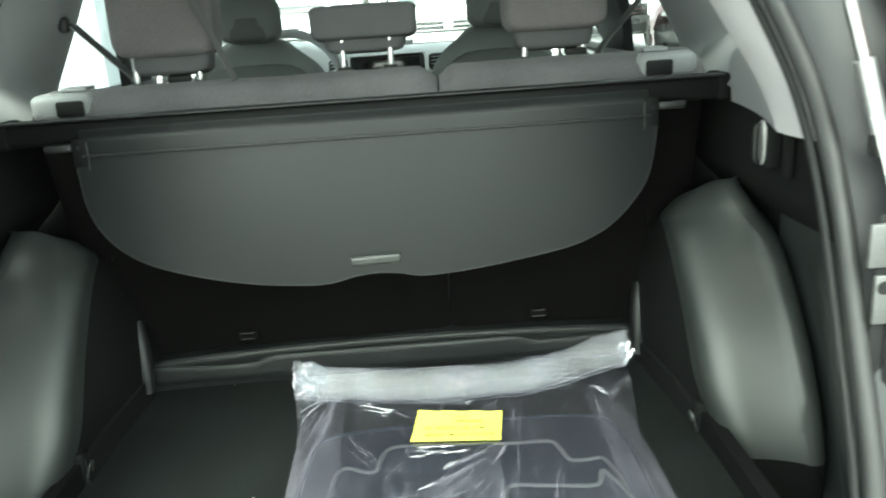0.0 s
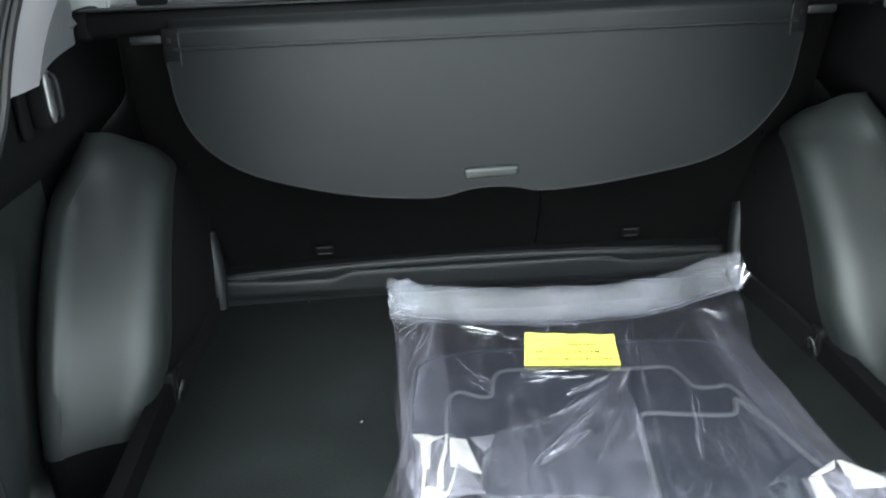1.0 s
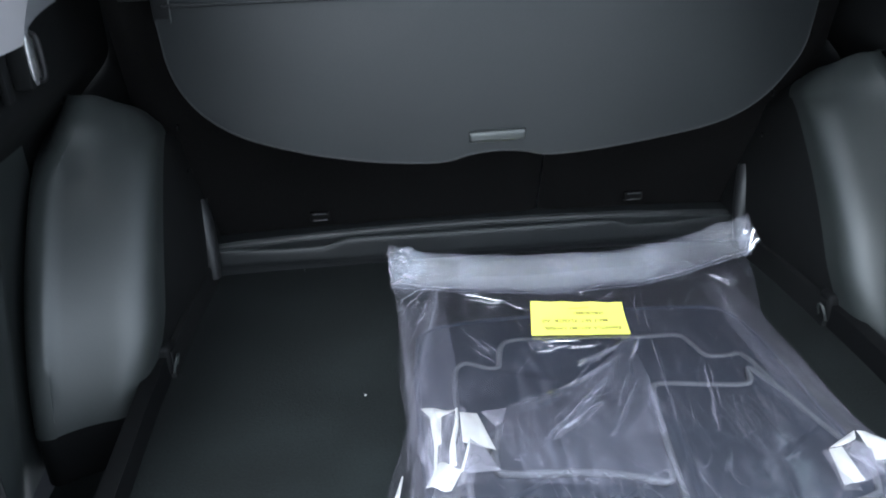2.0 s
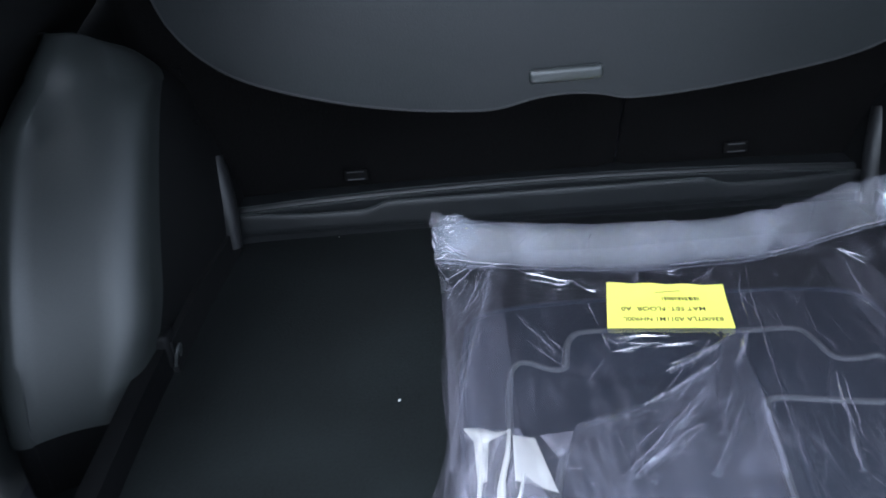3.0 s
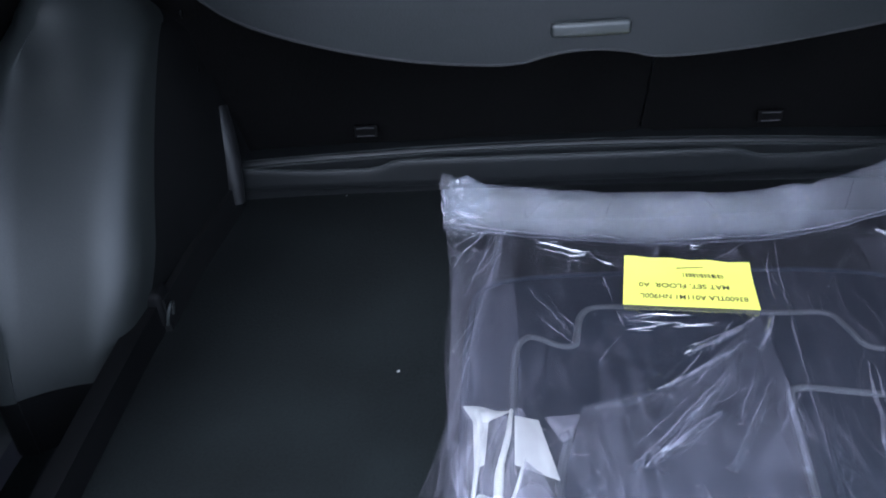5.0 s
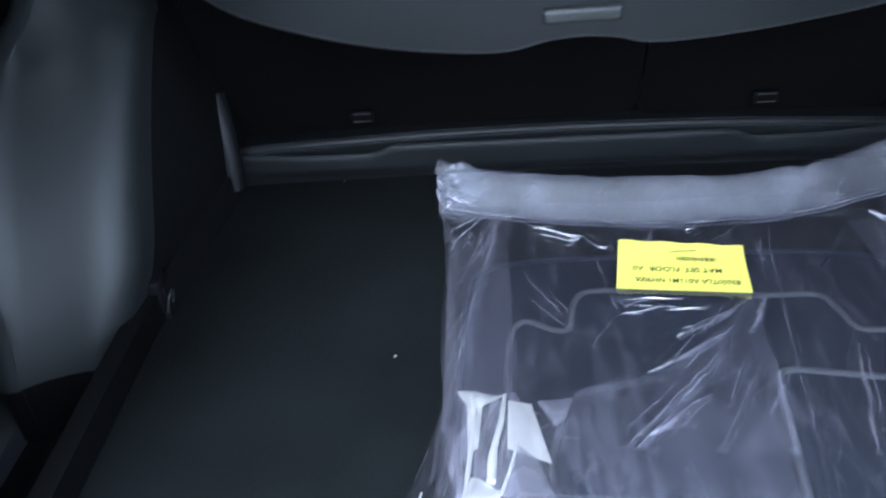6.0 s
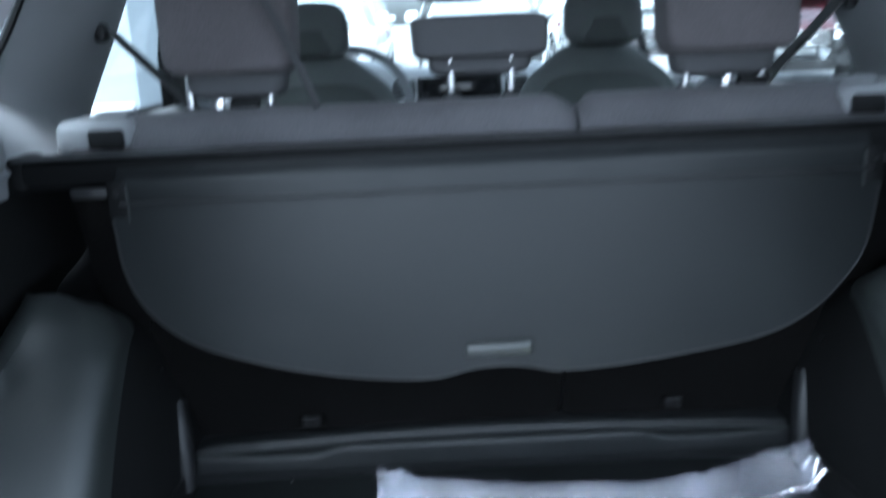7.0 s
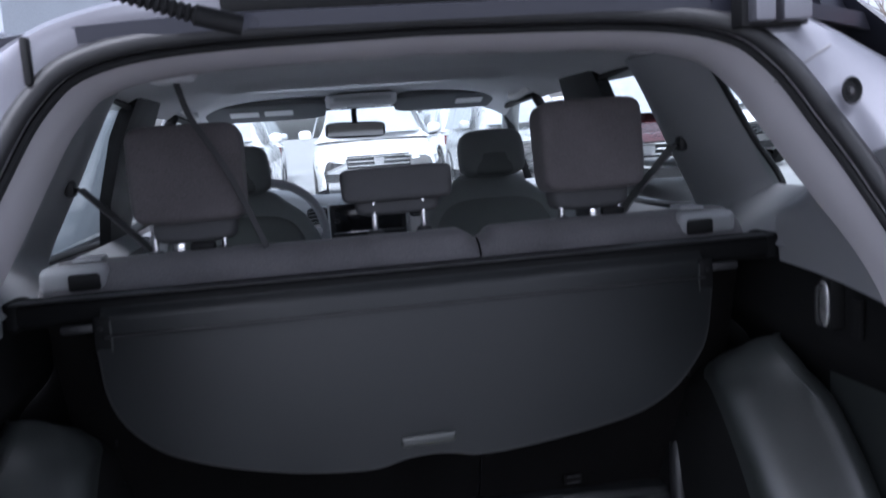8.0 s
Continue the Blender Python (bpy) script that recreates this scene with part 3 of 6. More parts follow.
# solid black boxes stand in for the shaded gaps at the hinges
part("hinge_gap", box(0.461, 1.444, 1.016, 0.096, 0.03, 0.062, 0.004), RUBBER, frame_ob, "black box that paints the shade behind the hinge covers")
part("hinge_gap", box(-0.472, 1.438, 0.99, 0.009, 0.016, 0.056, 0.003), RUBBER, frame_ob, "black box that paints the shade beside the hinge")
_mid = [i for i, p in enumerate(RIM) if p.z > 0.95 and -0.27 < p.x < 0.4]
# added black strip: the tailgate's shade over the jamb, put into colour
part("jamb_shade_strip", surf(lambda u, v: JAMBS[2 + round(v * 4)][_mid[round(u * (len(_mid) - 1))]] + Vector((0, -0.009, 0.003)), len(_mid) - 1, 4, 0.002), DARKLINING, frame_ob, "black strip that paints the tailgate's shade on the jamb")
part("gutter_edge", tube([JAMBS[6][i] for i in _mid], 0.006, 8), RUBBER, frame_ob, "black gutter edge")
# shade is put into the colour of the lower jambs, skylight into the corners
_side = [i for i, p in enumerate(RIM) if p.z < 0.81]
for name, lot, mat in (("jamb", [i for i in _side if i < len(RIM) // 2], JAMBSHADE), ("jamb", [i for i in _side if i > len(RIM) // 2], JAMBSHADE), ("corner_panel", [i for i, p in enumerate(RIM) if p.z >= 0.79], SKYLIT)):
    part(name, surf(lambda u, v: JAMBS[round(v * 6)][lot[round(u * (len(lot) - 1))]], len(lot) - 1, 6, 0.004), mat, frame_ob, "jamb in body paint darkened for the tailgate's shade" if mat is JAMBSHADE else "corner panel in body paint lightened for skylight")


_skin = [q for row in JAMBS for q in row]


def on_corner(x, z):
    """A point just proud of the painted corner."""
    return Vector((x, min(_skin, key=lambda q: (q.x - x) ** 2 + (q.z - z) ** 2).y - 0.003, z))


part("panel_seam", tube([on_corner(lerp(0.468, 0.54, q / 8), lerp(0.912, 0.957, q / 8)) for q in range(9)], 0.0014, 6), GUNMETAL, frame_ob, "fine joint in the painted corner")
# flat black panel stands in for a shaded hollow; nothing is cut in
part("lamp_shade_panel", box(0.675, 1.185, 0.72, 0.1, 0.006, 0.26, 0.003), RUBBER, frame_ob, "flat black panel that paints the dark beside the lamp")
strut = thing("gas_strut", "bright steel gas strut holding the tailgate up", "gas strut", at=(0.617, 1.2, 0.625))
part("cylinder", tube([(0.615, 1.2, 0.63), (0.588, 1.2, 0.715)], 0.011, 14), STEEL, strut)
part("rod", tube([(0.588, 1.2, 0.715), (0.566, 1.2, 0.78), (0.52, 1.17, 0.93), (0.465, 1.12, 1.15)], 0.0075, 12), CHROME, strut, "polished rod")
part("socket", box(0.618, 1.198, 0.618, 0.03, 0.024, 0.03, 0.007), BLACK, strut, "black ball socket")

# ---- trims above the boot sides ----
# trim band that lines the opening, over the top and down both sides
def band(w, a):
    """The opening's outline moved in by w, less low down on the sides."""
    full, none = opening(w * INWARD, a), opening(0.002 * INWARD, a)
    return [q.lerp(p, 0.3 + 0.7 * step(0.6, 0.82, r.z)) for p, q, r in zip(full, none, RIM)]


BANDS = [band(w, a) for w, a in ((0.002, 0.004), (0.012, 0.012), (0.024, 0.032), (0.032, 0.06), (0.034, 0.09), (0.028, 0.115), (0.024, 0.119))]
for k in (5, 6):
    BANDS[k] = [p.lerp(q + Vector((0, 0.004, 0)), step(1.0, 0.94, r.z)) for p, q, r in zip(BANDS[k], BANDS[4], RIM)]
_keep = [i for i, p in enumerate(RIM) if p.z > 0.6]
whole("header_trim", surf(lambda u, v: BANDS[round(v * 6)][_keep[round(u * (len(_keep) - 1))]], len(_keep) - 1, 6, 0.0015), HEADER,
      "light grey plastic trim lining the boot opening", "trim", kind="structure")


def upper_trim(sg, name):
    base = thing(name, "light grey moulded plastic pillar trim above the boot side", "pillar trim", kind="structure")
    front = [(0.668, 1.765, 0.604), (0.667, 1.77, 0.69), (0.72, 1.755, 0.739), (0.658, 1.745, 0.844), (0.597, 1.79, 0.945), (0.56, 1.8, 0.99)]
    rp = [p.copy() for p, r in zip(BANDS[4], RIM) if p.x > 0 and 0.6 <= r.z < 0.985]
    fp = smooth_path(front, 6)

    def d_face(u, v):
        a, b = along(rp, v), along(fp, v)
        p = a.lerp(b, u)
        p.x += 0.01 * math.sin(math.pi * u) * (1 - v)
        return (sg * p.x, p.y, p.z)
    part("rear_pillar", surf(d_face, 24, 30), GREY, base)
    # middle pillar between the door window and the quarter window
    mid_f = [(0.775, 2.28, 0.64), (0.765, 2.271, 0.667), (0.665, 2.217, 0.829), (0.592, 2.17, 0.945), (0.55, 2.156, 1.005)]
    mid_r = [(0.675, 1.8, 0.625), (0.742, 1.865, 0.724), (0.678, 1.865, 0.83), (0.604, 1.86, 0.951), (0.566, 1.85, 1.0)]
    fp2, rp2 = smooth_path(mid_f, 6), smooth_path(mid_r, 6)

    def c_face(u, v):
        p = along(rp2, v).lerp(along(fp2, v), u)
        bow = (1 - abs(2 * u - 1) ** 3.5)
        p.x -= (0.055 - 0.012 * v) * bow
        return (sg * p.x, p.y, p.z)
    part("middle_pillar", surf(c_face, 20, 24, 0.01), GREY, base)
    part("window_seal", tube([(sg * (p.x - 0.006), p.y - 0.008, p.z) for p in rp2[6:-2]], 0.0065, 8), RUBBER, base, "black rubber window edge")
    # ledge under the quarter window
    part("ledge", surf(lambda u, v: (sg * lerp(0.664, 0.735, v), lerp(1.7, 1.98, u), 0.63 + 0.1 * v), 10, 6, 0.01), GREY, base)
    # belt guide
    guide = part("belt_guide", box(sg * 0.622, 2.06, 0.82, 0.02, 0.03, 0.032, 0.008), BLACK, base)
    part("slot", box(sg * 0.61, 2.06, 0.817, 0.006, 0.026, 0.01, 0.003), RUBBER, guide)
    return base


upper_trim(-1, "trim_left")
upper_trim(1, "trim_right")


# ---- roof ----
def roof_half(y):
    return 0.575 + 0.03 * step(1.6, 2.2, y) - 0.01 * step(2.9, 3.5, y)


def liner(u, v):
    y = lerp(1.6, 3.52, v)
    s = 2 * u - 1
    crown = 1.055 + 0.018 * math.sin(math.pi * v)
    x = s * roof_half(y)
    z = crown - 0.075 * abs(s) ** 5 - 0.03 * step(0.1, 0, v) - 0.03 * step(0.93, 1, v)
    # shallow channel across above the front seats
    z -= 0.022 * math.exp(-((y - 2.75) / 0.05) ** 2) * step(0.75, 0.6, abs(s))
    return (x, y, z)


whole("ceiling", surf(liner, 40, 80, 0.02), LINER, "light grey felt headliner of the car", "headliner", kind="structure")
whole("roof", surf(lambda u, v: ((2 * u - 1) * (0.66 - 0.04 * v), lerp(1.47, 3.56, v), 1.04 + 0.1 * (1 - math.exp(-2.09 * v / 0.45)) - 0.05 * abs(2 * u - 1) ** 4), 30, 30, 0.02), PAINT,
      "dark navy painted roof panel", "roof", kind="structure")


# ---- windows and doors ----
def glass_x(z):
    return 0.78 - 0.62 * (z - 0.66)


def pane(name, corners, mat, thick=0.004, parent=None):
    """A flat or slightly bowed pane from four corners, in order."""
    a, b, c, d = [Vector(p) for p in corners]
    return part(name, surf(lambda u, v: a.lerp(b, u).lerp(d.lerp(c, u), v), 8, 8, thick), mat, parent)


def side_windows(sg, number):
    quarter = tagged(new(f"window_{number}"), "dark-edged quarter window beside the boot", "window", kind="structure")
    q = [(1.69, 0.735), (1.99, 0.7), (1.94, 0.96), (1.74, 0.945)]
    g = pane("pane", [(sg * glass_x(z), y, z) for y, z in q], GLASS, parent=quarter)
    g.visible_shadow = False
    loop = [(sg * (glass_x(z) - 0.012), y - 0.03, z) for y, z in q[1:3]]
    part("rubber_frame", tube(loop, 0.009, 8), RUBBER, quarter, "black rubber window edge")
    door = tagged(new(f"door_{number}"), "grey rear passenger door with a clear window", "door", kind="structure")
    w = [(2.12, 0.66), (2.9, 0.63), (2.47, 0.985), (2.14, 1.0)]
    g = pane("pane", [(sg * glass_x(z), y, z) for y, z in w], GLASS, parent=door)
    g.visible_shadow = False
    loop = [(sg * (glass_x(z) - 0.006), y, z) for y, z in (w + w[:1])]
    part("window_frame", tube(loop, 0.01, 8), RUBBER, door)
    part("door_panel", surf(lambda u, v: (sg * (0.70 + 0.045 * math.sin(math.pi * v) - 0.03 * step(0.8, 0.95, v) + 0.05 * step(0.95, 1, v)), lerp(2.1, 2.98, u), lerp(-0.1, 0.65, v)), 12, 20, 0.03), VISOR, door, "grey moulded door panel")
    front = tagged(new(f"door_{number + 1}"), "grey front door with a clear window", "door", kind="structure")
    w = [(3.1, 0.62), (3.95, 0.64), (3.5, 0.97), (3.02, 0.985)]
    g = pane("pane", [(sg * glass_x(z), y, z) for y, z in w], GLASS, parent=front)
    g.visible_shadow = False
    loop = [(sg * (glass_x(z) - 0.006), y, z) for y, z in (w + w[:1])]
    part("window_frame", tube(loop, 0.016, 8), RUBBER, front)
    part("door_panel", surf(lambda u, v: (sg * (0.71 + 0.04 * math.sin(math.pi * v)), lerp(3.0, 4.0, u), lerp(-0.1, 0.63, v)), 12, 16, 0.03), GREY, front, "grey moulded door panel")
    # pillar between the doors, and the front pillar
    pil = tagged(new(f"pillar_trim_{number}"), "dark pillar between the doors", "pillar trim", kind="structure")
    part("cladding", ribbon([(sg * 0.765, 2.93, 0.0), (sg * 0.765, 2.93, 0.62), (sg * 0.655, 2.68, 0.84), (sg * 0.575, 2.52, 0.98), (sg * 0.54, 2.5, 1.04)], 0.25, 0.03, (0, 1, 0)), RAIL, pil)
    a = tagged(new(f"pillar_trim_{number + 1}"), "light grey windscreen pillar trim", "pillar trim", kind="structure")
    part("cladding", tube(smooth_path([(sg * 0.585, 3.38, 1.01), (sg * 0.63, 3.6, 0.93), (sg * 0.69, 3.88, 0.79), (sg * 0.74, 4.15, 0.64)]), 0.035, 10), GREY, a)
    # outer shell of the body on this side
    shell = tagged(new(f"body_side_{number}"), "dark navy painted body side", "car body", kind="structure")
    part("quarter_panel", surf(lambda u, v: (sg * (0.88 - 0.05 * (2 * v - 1) ** 2 - 0.12 * step(1.3, 0.95, lerp(0.95, 2.1, u))), lerp(0.98, 2.1, u), lerp(-0.4, 0.66, v)), 16, 12, 0.006), PAINT, shell)
    part("cant_rail", tube(smooth_path([(sg * 0.6, 1.5, 1.03), (sg * 0.615, 2.2, 1.06), (sg * 0.61, 3.0, 1.05), (sg * 0.6, 3.5, 1.0)]), 0.03, 8), PAINT, shell)
    part("door_skin", surf(lambda u, v: (sg * (0.89 - 0.05 * (2 * v - 1) ** 2), lerp(2.1, 4.1, u), lerp(-0.42, 0.64, v)), 16, 10, 0.006), PAINT, shell)
    part("rear_pillar_skin", surf(lambda u, v: (sg * lerp(0.82, 0.6, v), lerp(lerp(1.12, 1.72, u), lerp(1.5, 1.76, u), v), lerp(0.64, 1.05, v)), 8, 10, 0.006), PAINT, shell)


side_windows(-1, 1)
side_windows(1, 4)
screen = tagged(new("window_windscreen"), "wide clear windscreen over the dashboard", "windscreen", kind="structure")
g = part("pane", surf(lambda u, v: ((2 * u - 1) * lerp(0.6, 0.76, v), lerp(3.5, 4.3, v) - 0.12 * (2 * u - 1) ** 2 * v, lerp(1.03, 0.62, v)), 16, 12, 0.004), GLASS, screen)
g.visible_shadow = False
part("shade_band", surf(lambda u, v: ((2 * u - 1) * 0.58, 3.5 + 0.05 * v, 1.024 - 0.025 * v), 12, 2, 0.003), RUBBER, screen)
whole("bonnet", surf(lambda u, v: ((2 * u - 1) * lerp(0.78, 0.66, v), lerp(4.25, 5.15, v), lerp(0.56, 0.36, v) - 0.1 * step(0.85, 1, v) - 0.06 * (2 * u - 1) ** 4), 20, 12, 0.01), PAINT,
      "dark navy painted bonnet beyond the windscreen", "bonnet", kind="structure")
whole("cabin_floor", surf(lambda u, v: ((2 * u - 1) * 0.74, lerp(1.98, 4.2, v), -0.22), 10, 20, 0.02), CARPET, "dark carpeted cabin floor", "floor", kind="structure")

# ---- strip behind the rear seat ----
lid = thing("seat_gap_lid", "black plastic bridging strip with two shallow hand recesses", "trim strip", kind="structure")


def lip_z(x):
    """The front lip's top edge: high along the middle, scooped down over the two recesses."""
    s = abs(x)
    return 0.0705 - 0.0145 * step(0.272, 0.33, s) + 0.007 * step(0.4, 0.56, s)


def board_z(x):
    """The front edge of the upper board, arched along its length."""
    return 0.0575 + 0.0145 * (1 - (x / 0.57) ** 2)


def lip_shape(u, v):
    x = lerp(-0.562, 0.562, u)
    top = lip_z(x)
    prof = [(2.03, 0.0215), (2.006, 0.0205), (2.0, 0.022), (1.9975, 0.026), (1.998, 0.036), (1.9995, top - 0.012), (2.0, top - 0.004), (2.0015, top - 0.001), (2.004, top), (2.007, top - 0.001), (2.0085, top - 0.005), (2.009, 0.02)]
    y, z = prof[round(v * 11)]
    return (x, y, z)


def board_shape(u, v):
    x = lerp(-0.562, 0.562, u)
    top = board_z(x)
    prof = [(2.026, -0.02), (2.026, top - 0.008), (2.0255, top - 0.002), (2.027, top), (2.031, top + 0.001), (2.0335, top - 0.001), (2.0355, top - 0.001), (2.0375, top + 0.004), (2.041, top + 0.0065), (2.047, top + 0.007), (2.1, top + 0.009)]
    y, z = prof[round(v * 10)]
    return (x, y - 0.012 * (x / 0.562) ** 2, z)


part("front_lip", surf(lip_shape, 160, 11), GLOSSBLACK, lid)
part("upper_board", surf(board_shape, 120, 10), GLOSSBLACK, lid)
part("recess_floor", surf(lambda u, v: (lerp(-0.562, 0.562, u), lerp(2.007, 2.03, v), 0.02), 8, 2), RUBBER, lid)
# thin lighter tubes paint the highlights along the sharp edges
part("edge_highlight", tube([(x, 2.0035, lip_z(x) + 0.0002) for x in [lerp(-0.56, 0.56, k / 160) for k in range(161)]], 0.0013, 6), TRIM, lid)
for off, up in ((2.0275, 0.0003), (2.0425, 0.0066)):
    part("edge_highlight", tube([(x, off - 0.012 * (x / 0.562) ** 2, board_z(x) + up) for x in [lerp(-0.56, 0.56, k / 100) for k in range(101)]], 0.0012, 6), TRIM, lid)

# ---- rear seat ----
seat = thing("rear_bench", "grey fabric rear bench seat with split backrest, upright", "car seat", at=(0, 2.05, -0.2))


def back_panel(x0, x1):
    def fn(u, v):
        x = lerp(x0, x1, u)
        e = min(u, 1 - u) * (x1 - x0)
        z = lerp(0.05, 0.652, v)
        y = lerp(2.085, 1.872, v ** 0.85) + 0.012 * step(0.012, 0.0, e) - 0.012 * math.sin(math.pi * v)
        return (x, y, z)
    return surf(fn, 24, 24, -0.02)


def back_body(x0, x1):
    """The stuffed fabric shell: its rounded crest shows over the panel."""
    prof = [(1.9, 0.6), (1.868, 0.64), (1.866, 0.652), (1.872, 0.672), (1.888, 0.688), (1.915, 0.697), (1.96, 0.694), (2.0, 0.672), (2.02, 0.62), (2.06, 0.45), (2.12, 0.2), (2.16, 0.02)]
    n = len(prof)

    def fn(u, v):
        x = lerp(x0, x1, u)
        e = min(u, 1 - u) * (x1 - x0)
        y, z = prof[round(v * (n - 1))]
        k = step(0.03, 0.0, e)
        z -= 0.022 * k * (1 if z > 0.6 else 0)
        return (x, lerp(y, 1.95, 0.12 * k), z + 0.002 * noise.noise((x * 9, y * 9, z * 3)))
    return surf(fn, 48, n - 1)


for x0, x1 in ((-0.645, 0.1335), (0.1375, 0.66)):
    b = part("backrest", back_body(x0, x1), FABRIC, seat)
    part("back_panel", back_panel(x0, x1), SEATCARPET, b, "black carpeted back of the seat")
for sg in (-1, 1):
    h = part("latch_housing", box(sg * 0.582, 1.915, 0.668, 0.118, 0.1, 0.05, 0.016, 4), GREY, seat, "grey plastic backrest release housing")
    part("latch_recess", box(sg * 0.564, 1.88, 0.665, 0.054, 0.04, 0.03, 0.006), RUBBER, h, "dark release recess")
    part("latch_lever", box(sg * 0.566, 1.925, 0.698, 0.05, 0.05, 0.008, 0.003), GREY, h)
for x in (-0.333, 0.338):
    a = part("child_seat_anchor", box(x, 2.033, 0.112, 0.042, 0.008, 0.022, 0.003), SEATCARPET, seat, "small black tether anchor")
    for dz in (0.008, -0.006):
        part("anchor_bar", tube([(x - 0.015, 2.027, 0.112 + dz), (x + 0.015, 2.027, 0.112 + dz)], 0.0012, 6), BELTDARK, a)
part("cushion", cushion(0, 2.42, 0.02, 1.28, 0.56, 0.22, 6), FABRIC, seat)


def headrest(cx, cy, z0, z1, w, d, posts, post_z, mat, low=None):
    """A padded headrest with a narrower foot, on two chrome posts."""
    m = Euler((radians(-6), 0, 0)).to_matrix().to_4x4()
    h = part("headrest", cushion(cx, cy, (z0 + z1) / 2, w, d, z1 - z0, 7.5, 0.03, m, 48, 32), mat, seat)
    if low:
        part("headrest_foot", cushion(cx, cy + 0.012, z0 - 0.005, w * 0.8, d * 0.75, 2 * low, 5, 0.1, m, 32, 16), FABRICDARK, h, "dark padded foot of the headrest")
    for x in posts:
        part("post", tube([(x, cy - 0.012, post_z), (x, cy - 0.014, z0 + 0.03)], 0.0062, 12), CHROME, h, "chrome headrest post")
        part("guide", lathe([(0.0001, 0.012), (0.012, 0.012), (0.016, 0.006), (0.017, -0.01)], Matrix.Translation((x, cy - 0.012, post_z - 0.002)), 16), BLACK, h)
    return h


headrest(-0.385, 1.955, 0.745, 0.922, 0.205, 0.1, (-0.455, -0.332), 0.688, HEADFAB, 0.032)
headrest(0.375, 1.955, 0.745, 0.922, 0.208, 0.1, (0.314, 0.432), 0.688, HEADFAB, 0.032)
headrest(-0.003, 1.995, 0.752, 0.819, 0.218, 0.085, (-0.05, 0.046), 0.69, FABRICDARK, 0.022)
for x, w in ((-0.41, 0.07), (0.375, 0.06)):
    t = part("tether_buckle", box(x, 1.925, 0.702, 0.02, 0.012, 0.022, 0.003), CHROME, seat, "bright metal tether buckle")
    part("tether_strap", box(x + 0.04, 1.935, 0.703, 0.045, 0.02, 0.014, 0.004), RUBBER, t)

# ---- seat belts ----
for sg in (-1, 1):
    belt = thing("seat_belt", "dark grey seat belt running down from the pillar", "seat belt", group="outer rear seat belts", at=(sg * 0.62, 2.05, 0.82))
    part("webbing", ribbon(smooth_path([(sg * 0.604, 2.06, 0.818), (sg * 0.56, 2.06, 0.77), (sg * 0.5, 2.07, 0.70), (sg * 0.46, 2.1, 0.62)], 4), 0.036, 0.003, (0, 1, 0.1)), BELT, belt)
mid = thing("centre_seat_belt", "grey seat belt slung from the headliner to the seat back", "seat belt", at=(-0.36, 1.8, 1.02))
part("webbing", ribbon(smooth_path([(-0.381, 1.89, 1.0), (-0.363, 1.88, 0.94), (-0.342, 1.879, 0.9), (-0.312, 1.878, 0.845), (-0.288, 1.882, 0.79), (-0.268, 1.888, 0.735), (-0.254, 1.895, 0.695)], 5), 0.011, 0.002, (1, 0.6, 0)), BELTDARK, mid)
part("anchor_cover", cushion(-0.39, 1.91, 1.022, 0.09, 0.12, 0.06, 3), LINER, mid, "pale moulded belt outlet")

# ---- cargo cover ----
cover = thing("cargo_cover", "black retractable luggage cover with its flap hanging down", "luggage cover", at=(0, 1.78, 0.63))
cass = part("cassette", box(0, 1.792, 0.632, 1.326, 0.062, 0.044, 0.012, 3), RAIL, cover, "black roller cassette")
part("cassette_lip", box(0, 1.765, 0.6545, 1.3, 0.03, 0.003, 0.001), BLACK, cass, "thin pale edge line")
for sg in (-1, 1):
    part("end_cap", box(sg * 0.652, 1.795, 0.632, 0.03, 0.07, 0.05, 0.01, 3), RAIL, cass)
OUT = [(-0.52, 0.62), (-0.524, 0.59), (-0.52, 0.555), (-0.514, 0.505), (-0.497, 0.46), (-0.464, 0.42), (-0.41, 0.386), (-0.32, 0.357), (-0.227, 0.338), (-0.14, 0.329), (-0.092, 0.329), (-0.045, 0.339), (0.0, 0.342), (0.04, 0.338), (0.076, 0.331), (0.15, 0.334), (0.25, 0.346), (0.36, 0.366), (0.43, 0.398), (0.478, 0.445), (0.503, 0.485), (0.517, 0.545), (0.523, 0.59), (0.52, 0.62)]
_out = smooth_path([(x, z, 0) for x, z in OUT], 5)
HANG = Matrix(((1, 0, 0, 0), (0, 0.1406, -0.99, 1.6665), (0, 0.99, 0.1406, 0.006), (0, 0, 0, 1)))
board = part("flap", plate([(p.x, p.y) for p in _out], 0.006, HANG, 0.002), COVER, cover, "black textured flap with curved lower edge")


def on_flap(x, z, off=0.0):
    return Vector((x, 1.753 - 0.142 * (0.609 - z) - 0.0085 - off, z))


part("piping", tube([on_flap(p.x, p.y * 0.99 + 0.006, -0.004) for p in _out[6:-6]], 0.0024, 6), BLACK, board)
part("fabric_roll", surf(lambda u, v: (lerp(-0.515, 0.51, u), lerp(1.752, 1.772, v) - 0.008 + 0.004 * math.sin(v * 9), lerp(0.588, 0.645, v)), 20, 8, 0.003), COVER, cover, "rolled vinyl joining the flap to the roller")
part("stiffener", box(0, 1.739, 0.592, 1.02, 0.006, 0.004, 0.0015), BLACK, board)
pull = part("pull_handle", box(-0.007, 1.7105, 0.3695, 0.094, 0.012, 0.0185, 0.006, 3, Euler((radians(8), radians(-1.2), 0)).to_matrix().to_4x4()), TRIM, board, "charcoal plastic pull handle")
part("handle_recess", box(-0.007, 1.7165, 0.366, 0.1, 0.006, 0.024, 0.003, 2, Euler((radians(8), radians(-1.2), 0)).to_matrix().to_4x4()), BLACK, board)
